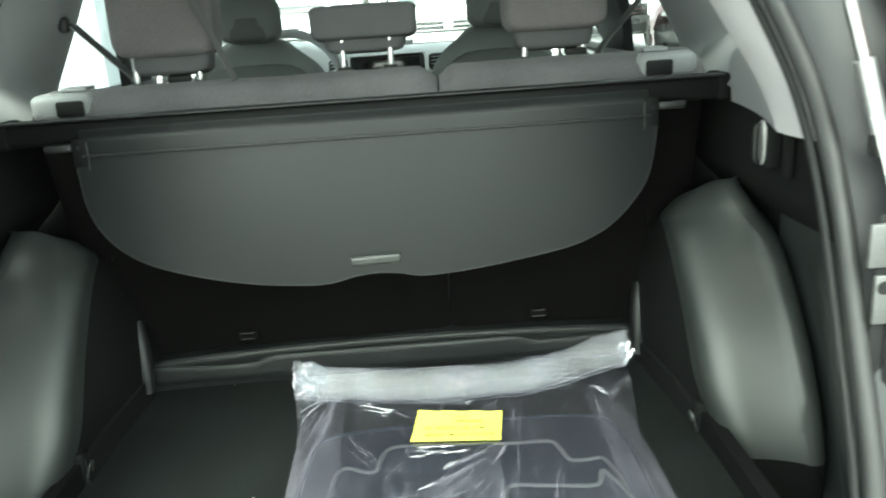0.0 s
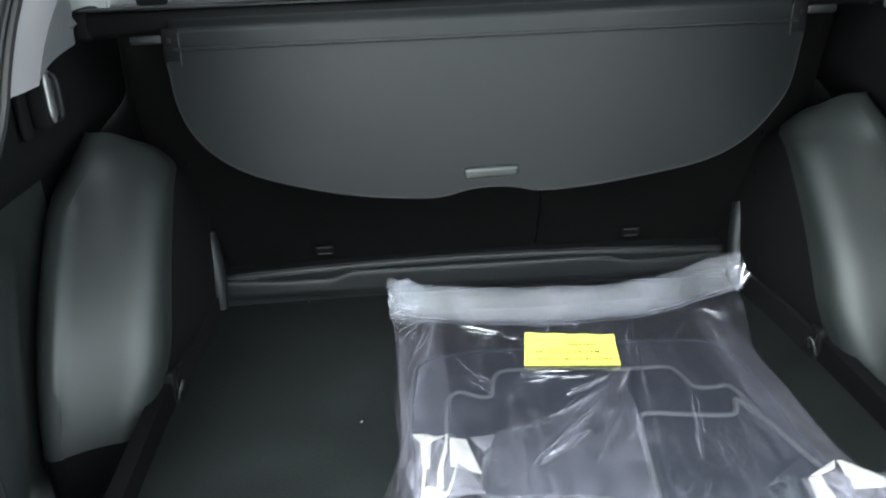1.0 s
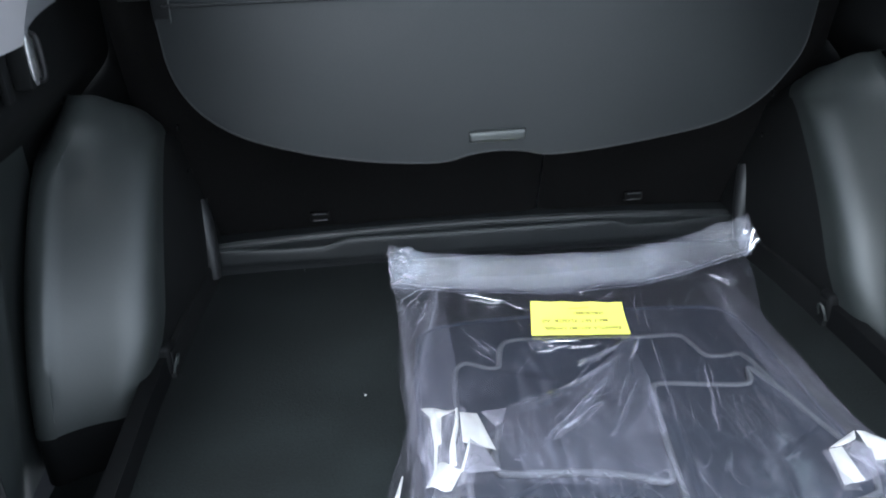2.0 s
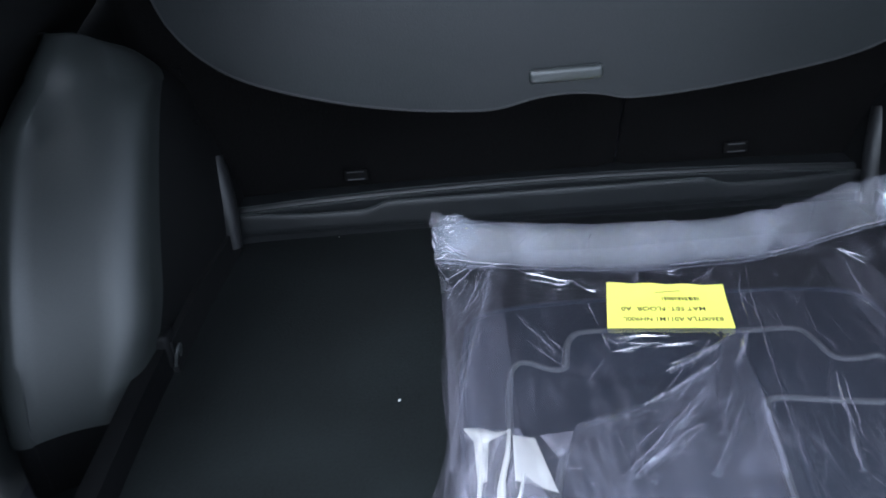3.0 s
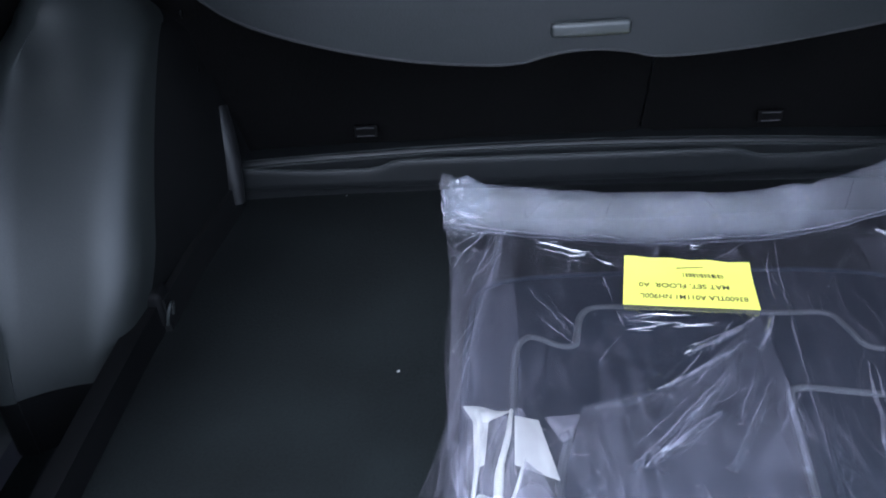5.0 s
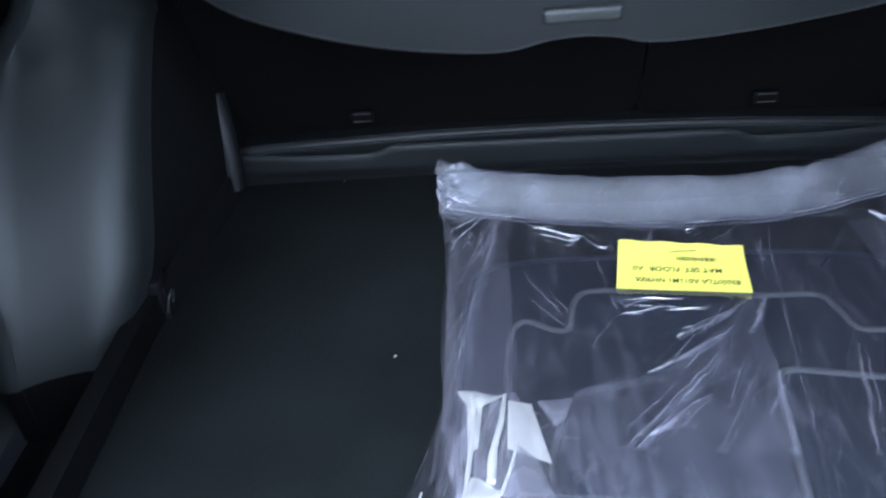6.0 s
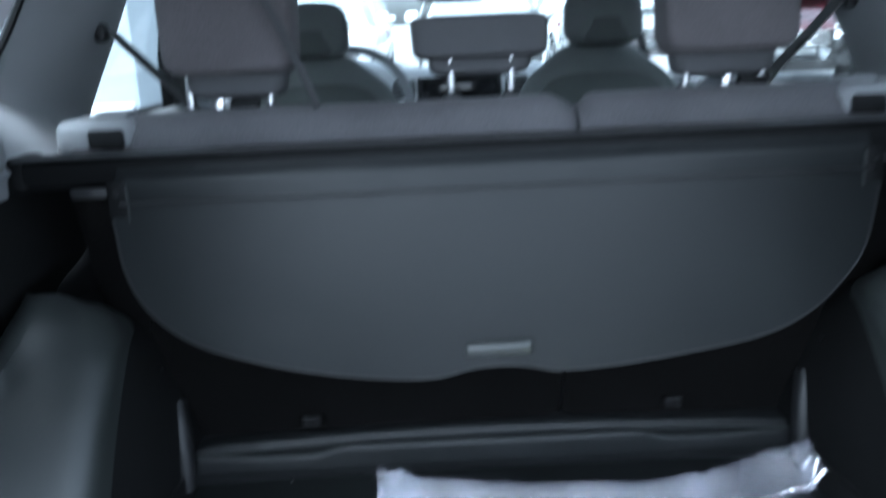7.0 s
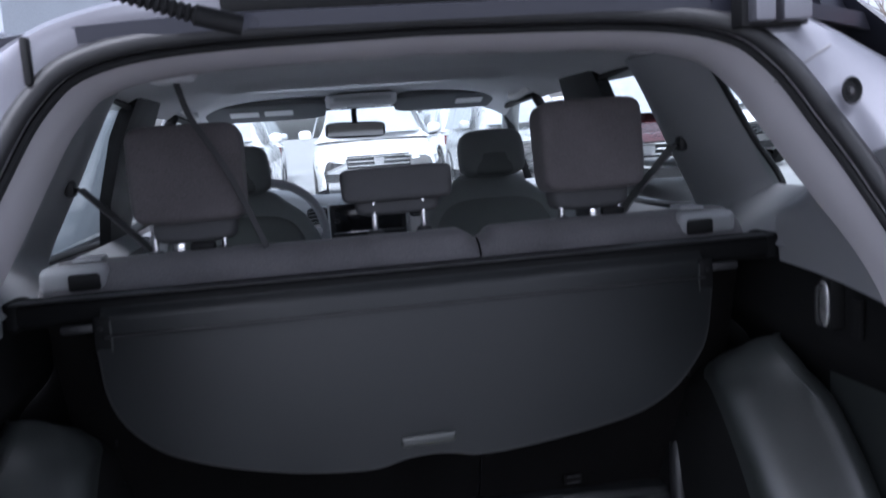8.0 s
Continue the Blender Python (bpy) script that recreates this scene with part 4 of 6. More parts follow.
for sg in (-1, 1):
    c = part("corner_bracket", box(sg * 0.512, 1.7435, 0.596, 0.026, 0.005, 0.056, 0.002), RAIL, board)
    part("bracket_edge", box(sg * 0.499, 1.742, 0.592, 0.0016, 0.005, 0.05, 0.0005), TRIM, c)
    part("guide_pin", box(sg * 0.55, 1.746, 0.608, 0.05, 0.01, 0.014, 0.004), BLACK, c)
    part("screw", lathe([(0.0001, 0.003), (0.004, 0.002), (0.0045, 0)], Matrix.Translation((sg * 0.514, 1.741, 0.606)) @ Euler((radians(90), 0, 0)).to_matrix().to_4x4(), 12), RUBBER, c)

# ---- bag of floor mats ----
def floor_mat(outline, z, thick, name_label, binding=PIPING, note="pale grey bound edge", shown=None):
    base = thing("floor_mat", name_label, "car mat", group="set of car mats in the bag", at=(outline[0][0], outline[0][1], z))
    loop = smooth_path([(x, y, 0) for x, y in outline + outline[:1]], 4)[:-1]
    part("pile", plate([(p.x, p.y) for p in loop], thick, Matrix.Translation((0, 0, z)), 0.002), MAT, base)
    part("piping", tube([(p.x, p.y, z + thick * 0.9) for p in (loop + loop[:1])[:shown]], 0.0048, 8), binding, base, note)
    return base


floor_mat([(-0.165, 1.16), (-0.168, 1.4), (-0.16, 1.62), (-0.12, 1.71), (0.1, 1.725), (0.36, 1.715), (0.425, 1.65), (0.43, 1.4), (0.42, 1.15), (0.1, 1.14)], 0.002, 0.012, "dark carpet car mat at the bottom of the stack", MAT, "dark bound edge")
floor_mat([(-0.112, 1.17), (-0.113, 1.3), (-0.112, 1.44), (-0.105, 1.535), (-0.096, 1.561), (-0.08, 1.568), (-0.05, 1.55), (-0.032, 1.552), (-0.027, 1.575), (-0.017, 1.612), (0.012, 1.628), (0.12, 1.619), (0.22, 1.606), (0.285, 1.603), (0.3, 1.573), (0.31, 1.536), (0.34, 1.531), (0.368, 1.53), (0.381, 1.47), (0.387, 1.388), (0.404, 1.345), (0.42, 1.28), (0.425, 1.2), (0.2, 1.15)], 0.016, 0.012, "dark carpet car mat with a shaped, bound edge")
floor_mat([(0.15, 1.18), (0.158, 1.25), (0.172, 1.352), (0.184, 1.43), (0.2, 1.453), (0.26, 1.444), (0.325, 1.434), (0.343, 1.447), (0.352, 1.474), (0.362, 1.455), (0.385, 1.37), (0.394, 1.19)], 0.03, 0.01, "small dark carpet rear mat with a bound edge")
floor_mat([(-0.052, 1.398), (-0.069, 1.34), (-0.073, 1.305), (-0.062, 1.286), (0.03, 1.277), (0.1, 1.262), (0.148, 1.247), (0.158, 1.33), (0.15, 1.4), (0.06, 1.428), (0.0, 1.416)], 0.03, 0.01, "small dark carpet rear mat with a pale bound edge", shown=26)

bag = thing("plastic_bag", "clear polythene bag, folded over at the end, holding car mats", "plastic bag", at=(0.14, 1.45, 0))
BX0, BX1, BY0, BY1 = -0.2, 0.48, 1.13, 1.775


_fan = random.Random(11)
FAN = [(_fan.uniform(-1.05, 0.35), _fan.uniform(0.008, 0.024), _fan.uniform(0.0025, 0.007), _fan.uniform(0.04, 0.14), _fan.uniform(0.15, 0.5)) for _ in range(9)]
LOOSE = [(_fan.uniform(-0.17, 0.44), _fan.uniform(1.2, 1.7), _fan.uniform(-1.2, 0.4), _fan.uniform(0.02, 0.08), _fan.uniform(0.001, 0.003)) for _ in range(34)]
LOOSE = [q for q in LOOSE if not (-0.09 < q[0] < 0.15 and 1.28 < q[1] < 1.49)]


# long folds pulled towards the label's corner, the seam, and loose ones
PULLED = [((0.189, 1.566), (0.137, 1.52), (0.084, 1.497)), ((0.163, 1.518), (0.077, 1.453), (0.041, 1.438)), ((0.146, 1.492), (0.06, 1.386), (-0.005, 1.33)),
          ((0.136, 1.473), (0.069, 1.39), (0.028, 1.347)), ((0.103, 1.404), (0.051, 1.366), (0.01, 1.329)), ((0.172, 1.458), (0.128, 1.386), (0.09, 1.324)),
          ((0.064, 1.436), (0.015, 1.431), (-0.039, 1.415)), ((0.164, 1.484), (0.137, 1.43), (0.115, 1.382)), ((-0.115, 1.755), (-0.154, 1.559), (-0.185, 1.408)),
          ((0.184, 1.457), (0.172, 1.383), (0.161, 1.32)), ((-0.084, 1.64), (-0.065, 1.589), (-0.038, 1.542)), ((0.215, 1.587), (0.193, 1.536), (0.169, 1.503)),
          ((0.282, 1.481), (0.258, 1.393), (0.239, 1.319))]


def bent(p0, p1, p2, n):
    return [(lerp(lerp(p0[0], p1[0], q), lerp(p1[0], p2[0], q), q), lerp(lerp(p0[1], p1[1], q), lerp(p1[1], p2[1], q), q)) for q in [t / n for t in range(n + 1)]]


FOLDS = [(bent(*p, 7), 0.008 if k == 6 else 0.0036 + 0.0006 * (k % 4), 0.003 + 0.0006 * (k % 3)) for k, p in enumerate(PULLED)]
BOXES = [(min(x for x, y in f) - 0.02, max(x for x, y in f) + 0.02, min(y for x, y in f) - 0.02, max(y for x, y in f) + 0.02) for f, w, h in FOLDS]


def pulled_fold(x, y):
    """Rounded ridges along the pulled folds, fading at their ends."""
    out = 0.0
    for (line, w, high), (x0, x1, y0, y1) in zip(FOLDS, BOXES):
        if not (x0 < x < x1 and y0 < y < y1):
            continue
        best, at = 1.0, 0.0
        for k in range(len(line) - 1):
            (ax, ay), (bx, by) = line[k], line[k + 1]
            ex, ey = bx - ax, by - ay
            q = min(1, max(0, ((x - ax) * ex + (y - ay) * ey) / (ex * ex + ey * ey)))
            d = (x - ax - q * ex) ** 2 + (y - ay - q * ey) ** 2
            if d < best:
                best, at = d, (k + q) / (len(line) - 1)
        out += high * math.exp(-best / (w * w)) * math.sin(math.pi * min(1, max(0, at))) ** 0.5
    return out


def crease(x, y):
    """Folds that fan out from under the label, short loose wrinkles and slow waves."""
    h = 0.0
    dx, dy = x - 0.215, y - 1.625
    r = math.hypot(dx, dy) + 1e-6
    a = math.atan2(dx, -dy)
    for a0, w, amp, r0, r1 in FAN:
        d = abs((a - a0 - 0.12 * math.sin(r * 9 + a0 * 5)) / w)
        if d < 3:
            h += 0.45 * amp * (1 - 0.8 * step(-0.5, -0.8, a0)) * math.exp(-d) * step(r0 * 0.5, r0, r) * step(r1, r1 * 0.75, r)
    for cx, cy, b, ln, amp in LOOSE:
        ex, ey = x - cx, y - cy
        s_ = ex * math.sin(b) - ey * math.cos(b)
        t_ = ex * math.cos(b) + ey * math.sin(b)
        d = abs(t_ / 0.0032)
        if d < 4 and abs(s_) < ln:
            h += amp * math.exp(-d) * (1 - (s_ / ln) ** 2)
    h += pulled_fold(x, y)
    h += 0.004 * noise.noise((x * 7, y * 5, 1.3))
    calm = step(0.02, 0.035, x) * step(0.22, 0.205, x) * step(1.56, 1.58, y) * step(1.73, 1.705, y)
    h *= 1 - 0.85 * calm
    # gathers just below the rolled end, tightest at its corner
    g = step(1.6, 1.74, y)
    h += (0.0005 + 0.0015 * math.exp(-((x + 0.15) / 0.08) ** 2)) * g * (1 - 2 * abs(((x * 16 + 0.6 * noise.noise((x * 5, y * 3, 2))) % 1) - 0.5))
    # the bag's long seam
    h += 0.005 * math.exp(-abs((x - 0.235 + 0.176 * (1.62 - y)) / 0.003)) * step(1.68, 1.62, y)
    return h


def bag_edge(y, right):
    if right:
        return 0.459 + 0.018 * step(1.6, 1.78, y) + 0.028 * step(1.46, 1.25, y) + 0.002 * math.sin(y * 31)
    return -0.191 - 0.034 * step(1.46, 1.25, y) + 0.003 * math.sin(y * 27)


def bag_top(u, v):
    y = lerp(BY0, BY1, v)
    s = 2 * u - 1
    x = lerp(bag_edge(y, False), bag_edge(y, True), u)
    body = (1 - abs(s) ** 14) * step(0, 0.05, v)
    z = 0.004 + 0.05 * body + crease(x, y) * (0.25 + 0.75 * body) + 0.022 * step(0.78, 1.0, v) + 0.05 * (1 - body) * step(0.68, 1.0, v) + 0.006 * math.exp(-((1 - abs(s)) / 0.03) ** 2) * math.sin(y * 40 + 3 * noise.noise((y * 6, s, 0)))
    return (x, y, max(0.0035, z))


sheet = part("film", surf(bag_top, 460, 430), FILM, bag, "clear wrinkled polythene film")
ROLL = [(-0.197, 1.782, 0.105), (-0.185, 1.78, 0.107), (-0.1, 1.768, 0.098), (0.03, 1.754, 0.091), (0.13, 1.749, 0.088), (0.25, 1.748, 0.091), (0.33, 1.753, 0.101), (0.4, 1.76, 0.116), (0.455, 1.76, 0.13), (0.474, 1.758, 0.136)]
_roll = smooth_path(ROLL, 8)


def rolled(u, v):
    """The folded end: a flattened sleeve of film leaning up from the bag."""
    p = along(_roll, u)
    a = 2 * math.pi * v
    pinch = 1 - 0.25 * step(0.04, 0.0, u) - 0.3 * step(0.96, 1, u)
    w = (0.036 + 0.006 * noise.noise((u * 6, 1, 0)) + 0.003 * noise.noise((u * 19, 4, 0)) - 0.005 * math.exp(-((u - 0.63) / 0.02) ** 2) + 0.004 * step(0.13, 0.11, u)) * pinch
    h = 0.0065 + 0.002 * noise.noise((u * 7, 3, 0))
    ends = step(0.07, 0.0, u) + step(0.94, 1, u)
    c, s_ = math.cos(a), math.sin(a)
    c = math.copysign(abs(c) ** 0.75, c)
    fold_ = abs(noise.noise((u * 11 + 0.35 * c, c * 0.5, 5))) - 0.25
    rough = 0.0075 * fold_ + 0.0015 * (abs(noise.noise((u * 26 - 0.5 * c, c, 9))) - 0.2) + 0.006 * ends * noise.noise((u * 24, c * 2, s_))
    y = p.y + c * w * 0.5 - s_ * h * 0.85 + rough
    z = p.z + c * w * 0.86 + s_ * h * 0.5 + rough
    return (p.x + 0.012 * ends * noise.noise((c * 3, u * 4, 2)), y, z)


fold = part("folded_end", surf(rolled, 520, 48, wrap=False), FILMFOLD, bag, "milky rolled-over end of the film")


# whitish bars paint the bright line along the roll's lower edge
for k, (off, up) in enumerate(((-0.018, -0.03), (-0.02, -0.022))):
    line = [Vector((p.x, p.y + off + 0.002 * noise.noise((p.x * 30, k, 0)), p.z + up + 0.002 * noise.noise((p.x * 22, k, 4)))) for p in _roll[3:-3]]
    part("fold_line", tube(line, 0.0007, 6), FILMSHINE, fold, "fold line whitened for its shine")


def roll_creases():
    """Diagonal creases across the rolled end."""
    rng = random.Random(31)
    bm = bmesh.new()
    lines = [(rng.uniform(0.05, 0.92), rng.uniform(0.08, 0.3), rng.uniform(-0.06, 0.06), rng.uniform(0.05, 0.16), rng.uniform(0.0005, 0.0012)) for _ in range(16)]
    lines += [(u0, 0.05, du, 0.4, 0.0012) for u0, du in ((0.11, 0.02), (0.32, -0.1), (0.29, -0.08), (0.6, 0.055), (0.73, -0.055), (0.93, 0.03), (0.46, 0.06))]
    for u0, v0, du, dv, half in lines:
        last = None
        for i in range(9):
            q = i / 8
            p = Vector(rolled(min(0.98, max(0.02, u0 + du * q)), v0 + dv * q)) + Vector((0, -0.0008, 0.0006))
            w = half * math.sin(math.pi * (i + 0.3) / 8.6)
            now = [bm.verts.new(p + Vector((-w, 0, 0))), bm.verts.new(p + Vector((0, -w, 0.6 * w))), bm.verts.new(p + Vector((w, 0, 0)))]
            if last:
                bm.faces.new((last[0], last[1], now[1], now[0]))
                bm.faces.new((last[1], last[2], now[2], now[1]))
            last = now
    return bm


part("creases", roll_creases(), FILMGLINT, fold, "fine creases in the rolled film")["kind"] = "stuff"


def tip(cx, cy, cz, size, seed, wide=0.5):
    """A crushed end of the rolled film, all small facets."""
    bm = bmesh.new()
    bmesh.ops.create_icosphere(bm, subdivisions=3, radius=1)
    for v in bm.verts:
        n = 1 + 0.35 * noise.noise(v.co * 2.3 + Vector((seed, 0, 0))) + 0.2 * noise.noise(v.co * 6 + Vector((0, seed, 0)))
        v.co = Vector((cx + v.co.x * size * wide * n, cy + v.co.y * size * 0.45 * n, cz + v.co.z * size * n))
    return bm


part("crushed_end", tip(-0.164, 1.784, 0.108, 0.032, 2.0, 1.1), FILMKNOB, fold, "crushed end of the roll", smooth=False)
# painted glints: small whitish slivers on the crushed end
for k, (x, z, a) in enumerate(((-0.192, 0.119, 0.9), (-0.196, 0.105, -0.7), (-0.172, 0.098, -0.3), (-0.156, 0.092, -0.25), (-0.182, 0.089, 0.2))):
    part("glint", plate([(-0.011, 0), (0.0, -0.0014), (0.011, 0.0006), (0.0, 0.002)], 0.0004, Matrix.Translation((x, 1.768 - 0.002 * k, z)) @ Euler((radians(50), 0, a), "ZXY").to_matrix().to_4x4() @ Matrix.Rotation(a, 4, "Z")), FILMSHINE, fold, "white sliver that paints a glint")
part("end_facet", surf(lambda u, v: Vector((0.472, 1.752, 0.15)).lerp(Vector((0.486, 1.744, 0.128)), u).lerp(Vector((0.458, 1.737, 0.102)), v) + Vector((0, -0.002 * math.sin(7 * u), 0.002 * math.sin(5 * v))), 8, 8), FILMSHINE, fold, "cut end of the roll, whitened for its shine")
part("crushed_end", tip(0.462, 1.757, 0.126, 0.022, 7.0), FILMCREASE, fold, "crushed shiny end of the roll", smooth=False)


def film_fold(name, corners, mat, label, lift=0.003, bend=0.0, seed=0.0):
    """A stiff fold of film between four corners (x, y, height), slightly dented."""
    a, b, c, d = [Vector(p) for p in corners]

    def fn(u, v):
        p = a.lerp(b, u).lerp(d.lerp(c, u), v)
        p.z += lift * math.sin(math.pi * u) * math.sin(math.pi * v) + bend * math.sin(2 * math.pi * u) + 0.0012 * noise.noise((p.x * 70, p.y * 50, seed))
        return p
    return part(name, surf(fn, 16, 16), mat, flap, label)


def ridge(pts, radii, label):
    line = smooth_path(pts, 8)
    n = len(line)
    part("pleat_ridge", tube(line, 0.002, 8, None, [along([(r, 0, 0) for r in radii], k / (n - 1)).x * (1 + 0.25 * noise.noise((k * 0.9, radii[0] * 900, 0))) for k in range(n)]), FILMWHITE, flap, label)


# gathered corner of the bag where the film is folded under the mats
flap = part("gathered_corner", surf(lambda u, v: (lerp(-0.168, -0.105, u) - 0.008 * v + 0.006 * math.sin(9 * v), lerp(1.412, 1.25, v), 0.0575 + 0.006 * abs(math.sin(7.5 * u + 1.2 * v)) * step(0, 0.15, v)), 32, 20), FILMGLINT, sheet, "pleats of gathered film")
# these folds and ridges are coloured white where the film would shine
film_fold("whitened_fold", [(-0.167, 1.411, 0.062), (-0.113, 1.402, 0.064), (-0.138, 1.383, 0.068), (-0.152, 1.378, 0.066)], FILMWHITE, "gathered fold whitened for its sky shine", 0.004, 0.002)
film_fold("whitened_fold", [(-0.113, 1.391, 0.067), (-0.089, 1.384, 0.067), (-0.074, 1.304, 0.066), (-0.116, 1.322, 0.069)], FILMWHITE, "broad gathered fold whitened for its sky shine", 0.003)
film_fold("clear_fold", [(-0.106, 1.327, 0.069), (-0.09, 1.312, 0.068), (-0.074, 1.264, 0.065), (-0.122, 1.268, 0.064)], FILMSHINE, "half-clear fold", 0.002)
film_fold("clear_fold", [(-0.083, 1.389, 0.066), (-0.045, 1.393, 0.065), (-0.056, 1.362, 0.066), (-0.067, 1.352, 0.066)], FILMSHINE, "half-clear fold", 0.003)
film_fold("whitened_fold", [(-0.156, 1.385, 0.067), (-0.14, 1.38, 0.068), (-0.145, 1.325, 0.067), (-0.155, 1.32, 0.066)], FILMWHITE, "gathered fold whitened for its sky shine", 0.004)
film_fold("whitened_fold", [(-0.152, 1.292, 0.063), (-0.121, 1.274, 0.066), (-0.14, 1.24, 0.062), (-0.172, 1.25, 0.06)], FILMWHITE, "gathered fold whitened for its sky shine", 0.005, 0.003)
film_fold("whitened_fold", [(-0.201, 1.287, 0.05), (-0.199, 1.285, 0.052), (-0.206, 1.245, 0.05), (-0.214, 1.245, 0.046)], FILMWHITE, "gathered fold whitened for its sky shine", 0.002)
ridge([(-0.15, 1.392, 0.067), (-0.149, 1.36, 0.068), (-0.152, 1.325, 0.067), (-0.158, 1.27, 0.063)], (0.005, 0.0032, 0.003, 0.0018), "pleat whitened for its sky shine")
ridge([(-0.116, 1.4, 0.066), (-0.121, 1.36, 0.069), (-0.13, 1.32, 0.068), (-0.133, 1.285, 0.065)], (0.002, 0.003, 0.004, 0.005), "pleat whitened for its sky shine")
ridge([(-0.106, 1.329, 0.07), (-0.114, 1.3, 0.068), (-0.124, 1.27, 0.065)], (0.0012, 0.0016, 0.002), "pleat whitened for its sky shine")
flap = part("gathered_corner", surf(lambda u, v: (lerp(0.352, 0.47, u) - 0.01 * v, lerp(1.272, 1.2, v) - 0.03 * abs(u - 0.5), 0.056 + 0.005 * abs(math.sin(8 * u + v)) * step(0, 0.2, v)), 32, 12), FILMCREASE, sheet, "pleats of gathered film")
film_fold("whitened_fold", [(0.412, 1.281, 0.064), (0.42, 1.279, 0.064), (0.484, 1.228, 0.055), (0.405, 1.222, 0.064)], FILMWHITE, "gathered fold whitened for its sky shine", 0.004)
film_fold("whitened_fold", [(0.362, 1.257, 0.06), (0.41, 1.282, 0.064), (0.4, 1.262, 0.066), (0.378, 1.255, 0.063)], FILMWHITE, "gathered fold whitened for its sky shine", 0.003)
film_fold("whitened_fold", [(0.36, 1.255, 0.06), (0.377, 1.254, 0.063), (0.372, 1.19, 0.062), (0.345, 1.19, 0.058)], FILMWHITE, "gathered fold whitened for its sky shine", 0.003)
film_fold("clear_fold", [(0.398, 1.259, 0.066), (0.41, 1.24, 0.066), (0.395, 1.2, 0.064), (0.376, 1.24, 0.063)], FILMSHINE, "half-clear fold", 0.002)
# gussets folded in along both sides, under the film
for side in (0, 1):
    part("gusset", surf(lambda u, v: ((lerp(-0.184, -0.1, u) if not side else lerp(0.384, 0.452, u)) - (0.02 * step(0.35, 0.0, v) if not side else -0.02 * step(0.35, 0.0, v)), lerp(1.15, 1.77, v), 0.034 + 0.003 * noise.noise((u * 2, v * 6, side))), 10, 40), FILMGUSSET, sheet, "milky inner fold of the film")


def on_film(x, y, up=0.0):
    """A point lying on the film."""
    w0, w1 = bag_edge(y, False), bag_edge(y, True)
    x, y = min(max(x, w0 + 0.004), w1 - 0.004), min(y, 1.765)
    return Vector((x, y, bag_top((x - w0) / (w1 - w0), (y - BY0) / (BY1 - BY0))[2] + up))


# short creases: beside and under the label, below the roll, at its two ends
SHORT = [((-0.079, 1.583), (-0.044, 1.532), (-0.036, 1.524)), ((-0.051, 1.588), (-0.037, 1.571), (-0.029, 1.541)), ((0.029, 1.581), (0.033, 1.565), (0.041, 1.561)),
         ((0.029, 1.547), (0.057, 1.552), (0.081, 1.557)), ((0.043, 1.572), (0.072, 1.577), (0.107, 1.57)), ((0.084, 1.549), (0.119, 1.548), (0.139, 1.556)),
         ((0.02, 1.593), (0.025, 1.573), (0.026, 1.551)), ((-0.017, 1.479), (0.002, 1.517), (0.019, 1.537)), ((0.013, 1.665), (0.018, 1.639), (0.022, 1.605))]
GATHERS = [((-0.108, 1.765), (-0.142, 1.704), (-0.171, 1.634)), ((-0.11, 1.761), (-0.128, 1.68), (-0.138, 1.624)), ((-0.114, 1.764), (-0.149, 1.736), (-0.181, 1.7)),
           ((-0.078, 1.733), (-0.034, 1.708), (0.002, 1.704)), ((-0.025, 1.696), (-0.011, 1.697), (0.002, 1.703)), ((0.002, 1.704), (0.015, 1.684), (0.031, 1.68)),
           ((0.099, 1.714), (0.091, 1.699), (0.083, 1.681)), ((0.136, 1.714), (0.142, 1.705), (0.156, 1.712)), ((0.22, 1.721), (0.189, 1.695), (0.165, 1.682)),
           ((0.239, 1.703), (0.223, 1.644), (0.218, 1.597)), ((0.389, 1.731), (0.404, 1.717), (0.418, 1.7)), ((0.392, 1.727), (0.394, 1.663), (0.388, 1.628))]


def creases(sets, seed):
    """Sharp creases standing up from the film, each a thin bent ridge that tapers to its ends."""
    rng = random.Random(seed)
    bm = bmesh.new()
    for (p0, p1, p2), half, twins in sets:
        for twin in range(twins):
            sx, sy = (rng.uniform(-0.012, 0.012), rng.uniform(-0.01, 0.01)) if twin else (0, 0)
            n = max(10, int(math.hypot(p2[0] - p0[0], p2[1] - p0[1]) / 0.004))
            ln = [(x + sx + 0.0028 * noise.noise((x * 34, y * 34, seed + 3 * twin)), y + sy + 0.0028 * noise.noise((x * 34, y * 34, seed + 7 + 3 * twin))) for x, y in bent(p0, p1, p2, n)]
            if twin:
                (mx, my), a = ln[n // 2], rng.uniform(-0.45, 0.45)
                ln = [(mx + (x - mx) * math.cos(a) - (y - my) * math.sin(a), my + (x - mx) * math.sin(a) + (y - my) * math.cos(a)) for x, y in ln]
                ln = ln[int(n * rng.uniform(0, 0.4)):int(n * rng.uniform(0.6, 1.0)) + 1]
            n, last = len(ln), None
            for i, (x, y) in enumerate(ln):
                (xa, ya), (xb, yb) = ln[max(i - 1, 0)], ln[min(i + 1, n - 1)]
                d = Vector((xb - xa, yb - ya)).normalized()
                w = half * (0.45 if twin else 1) * math.sin(math.pi * (i + 0.4) / (n - 0.2)) ** 0.7 * (1 + 0.5 * noise.noise((i * 0.33, seed, twin)))
                now = [bm.verts.new(on_film(x - d.y * o, y + d.x * o, up)) for o, up in ((-w, 0.0003), (0, 0.0006 + min(0.8 * w, 0.0016)), (w, 0.0003))]
                if last:
                    bm.faces.new((last[0], last[1], now[1], now[0]))
                    bm.faces.new((last[1], last[2], now[2], now[1]))
                last = now
    return bm


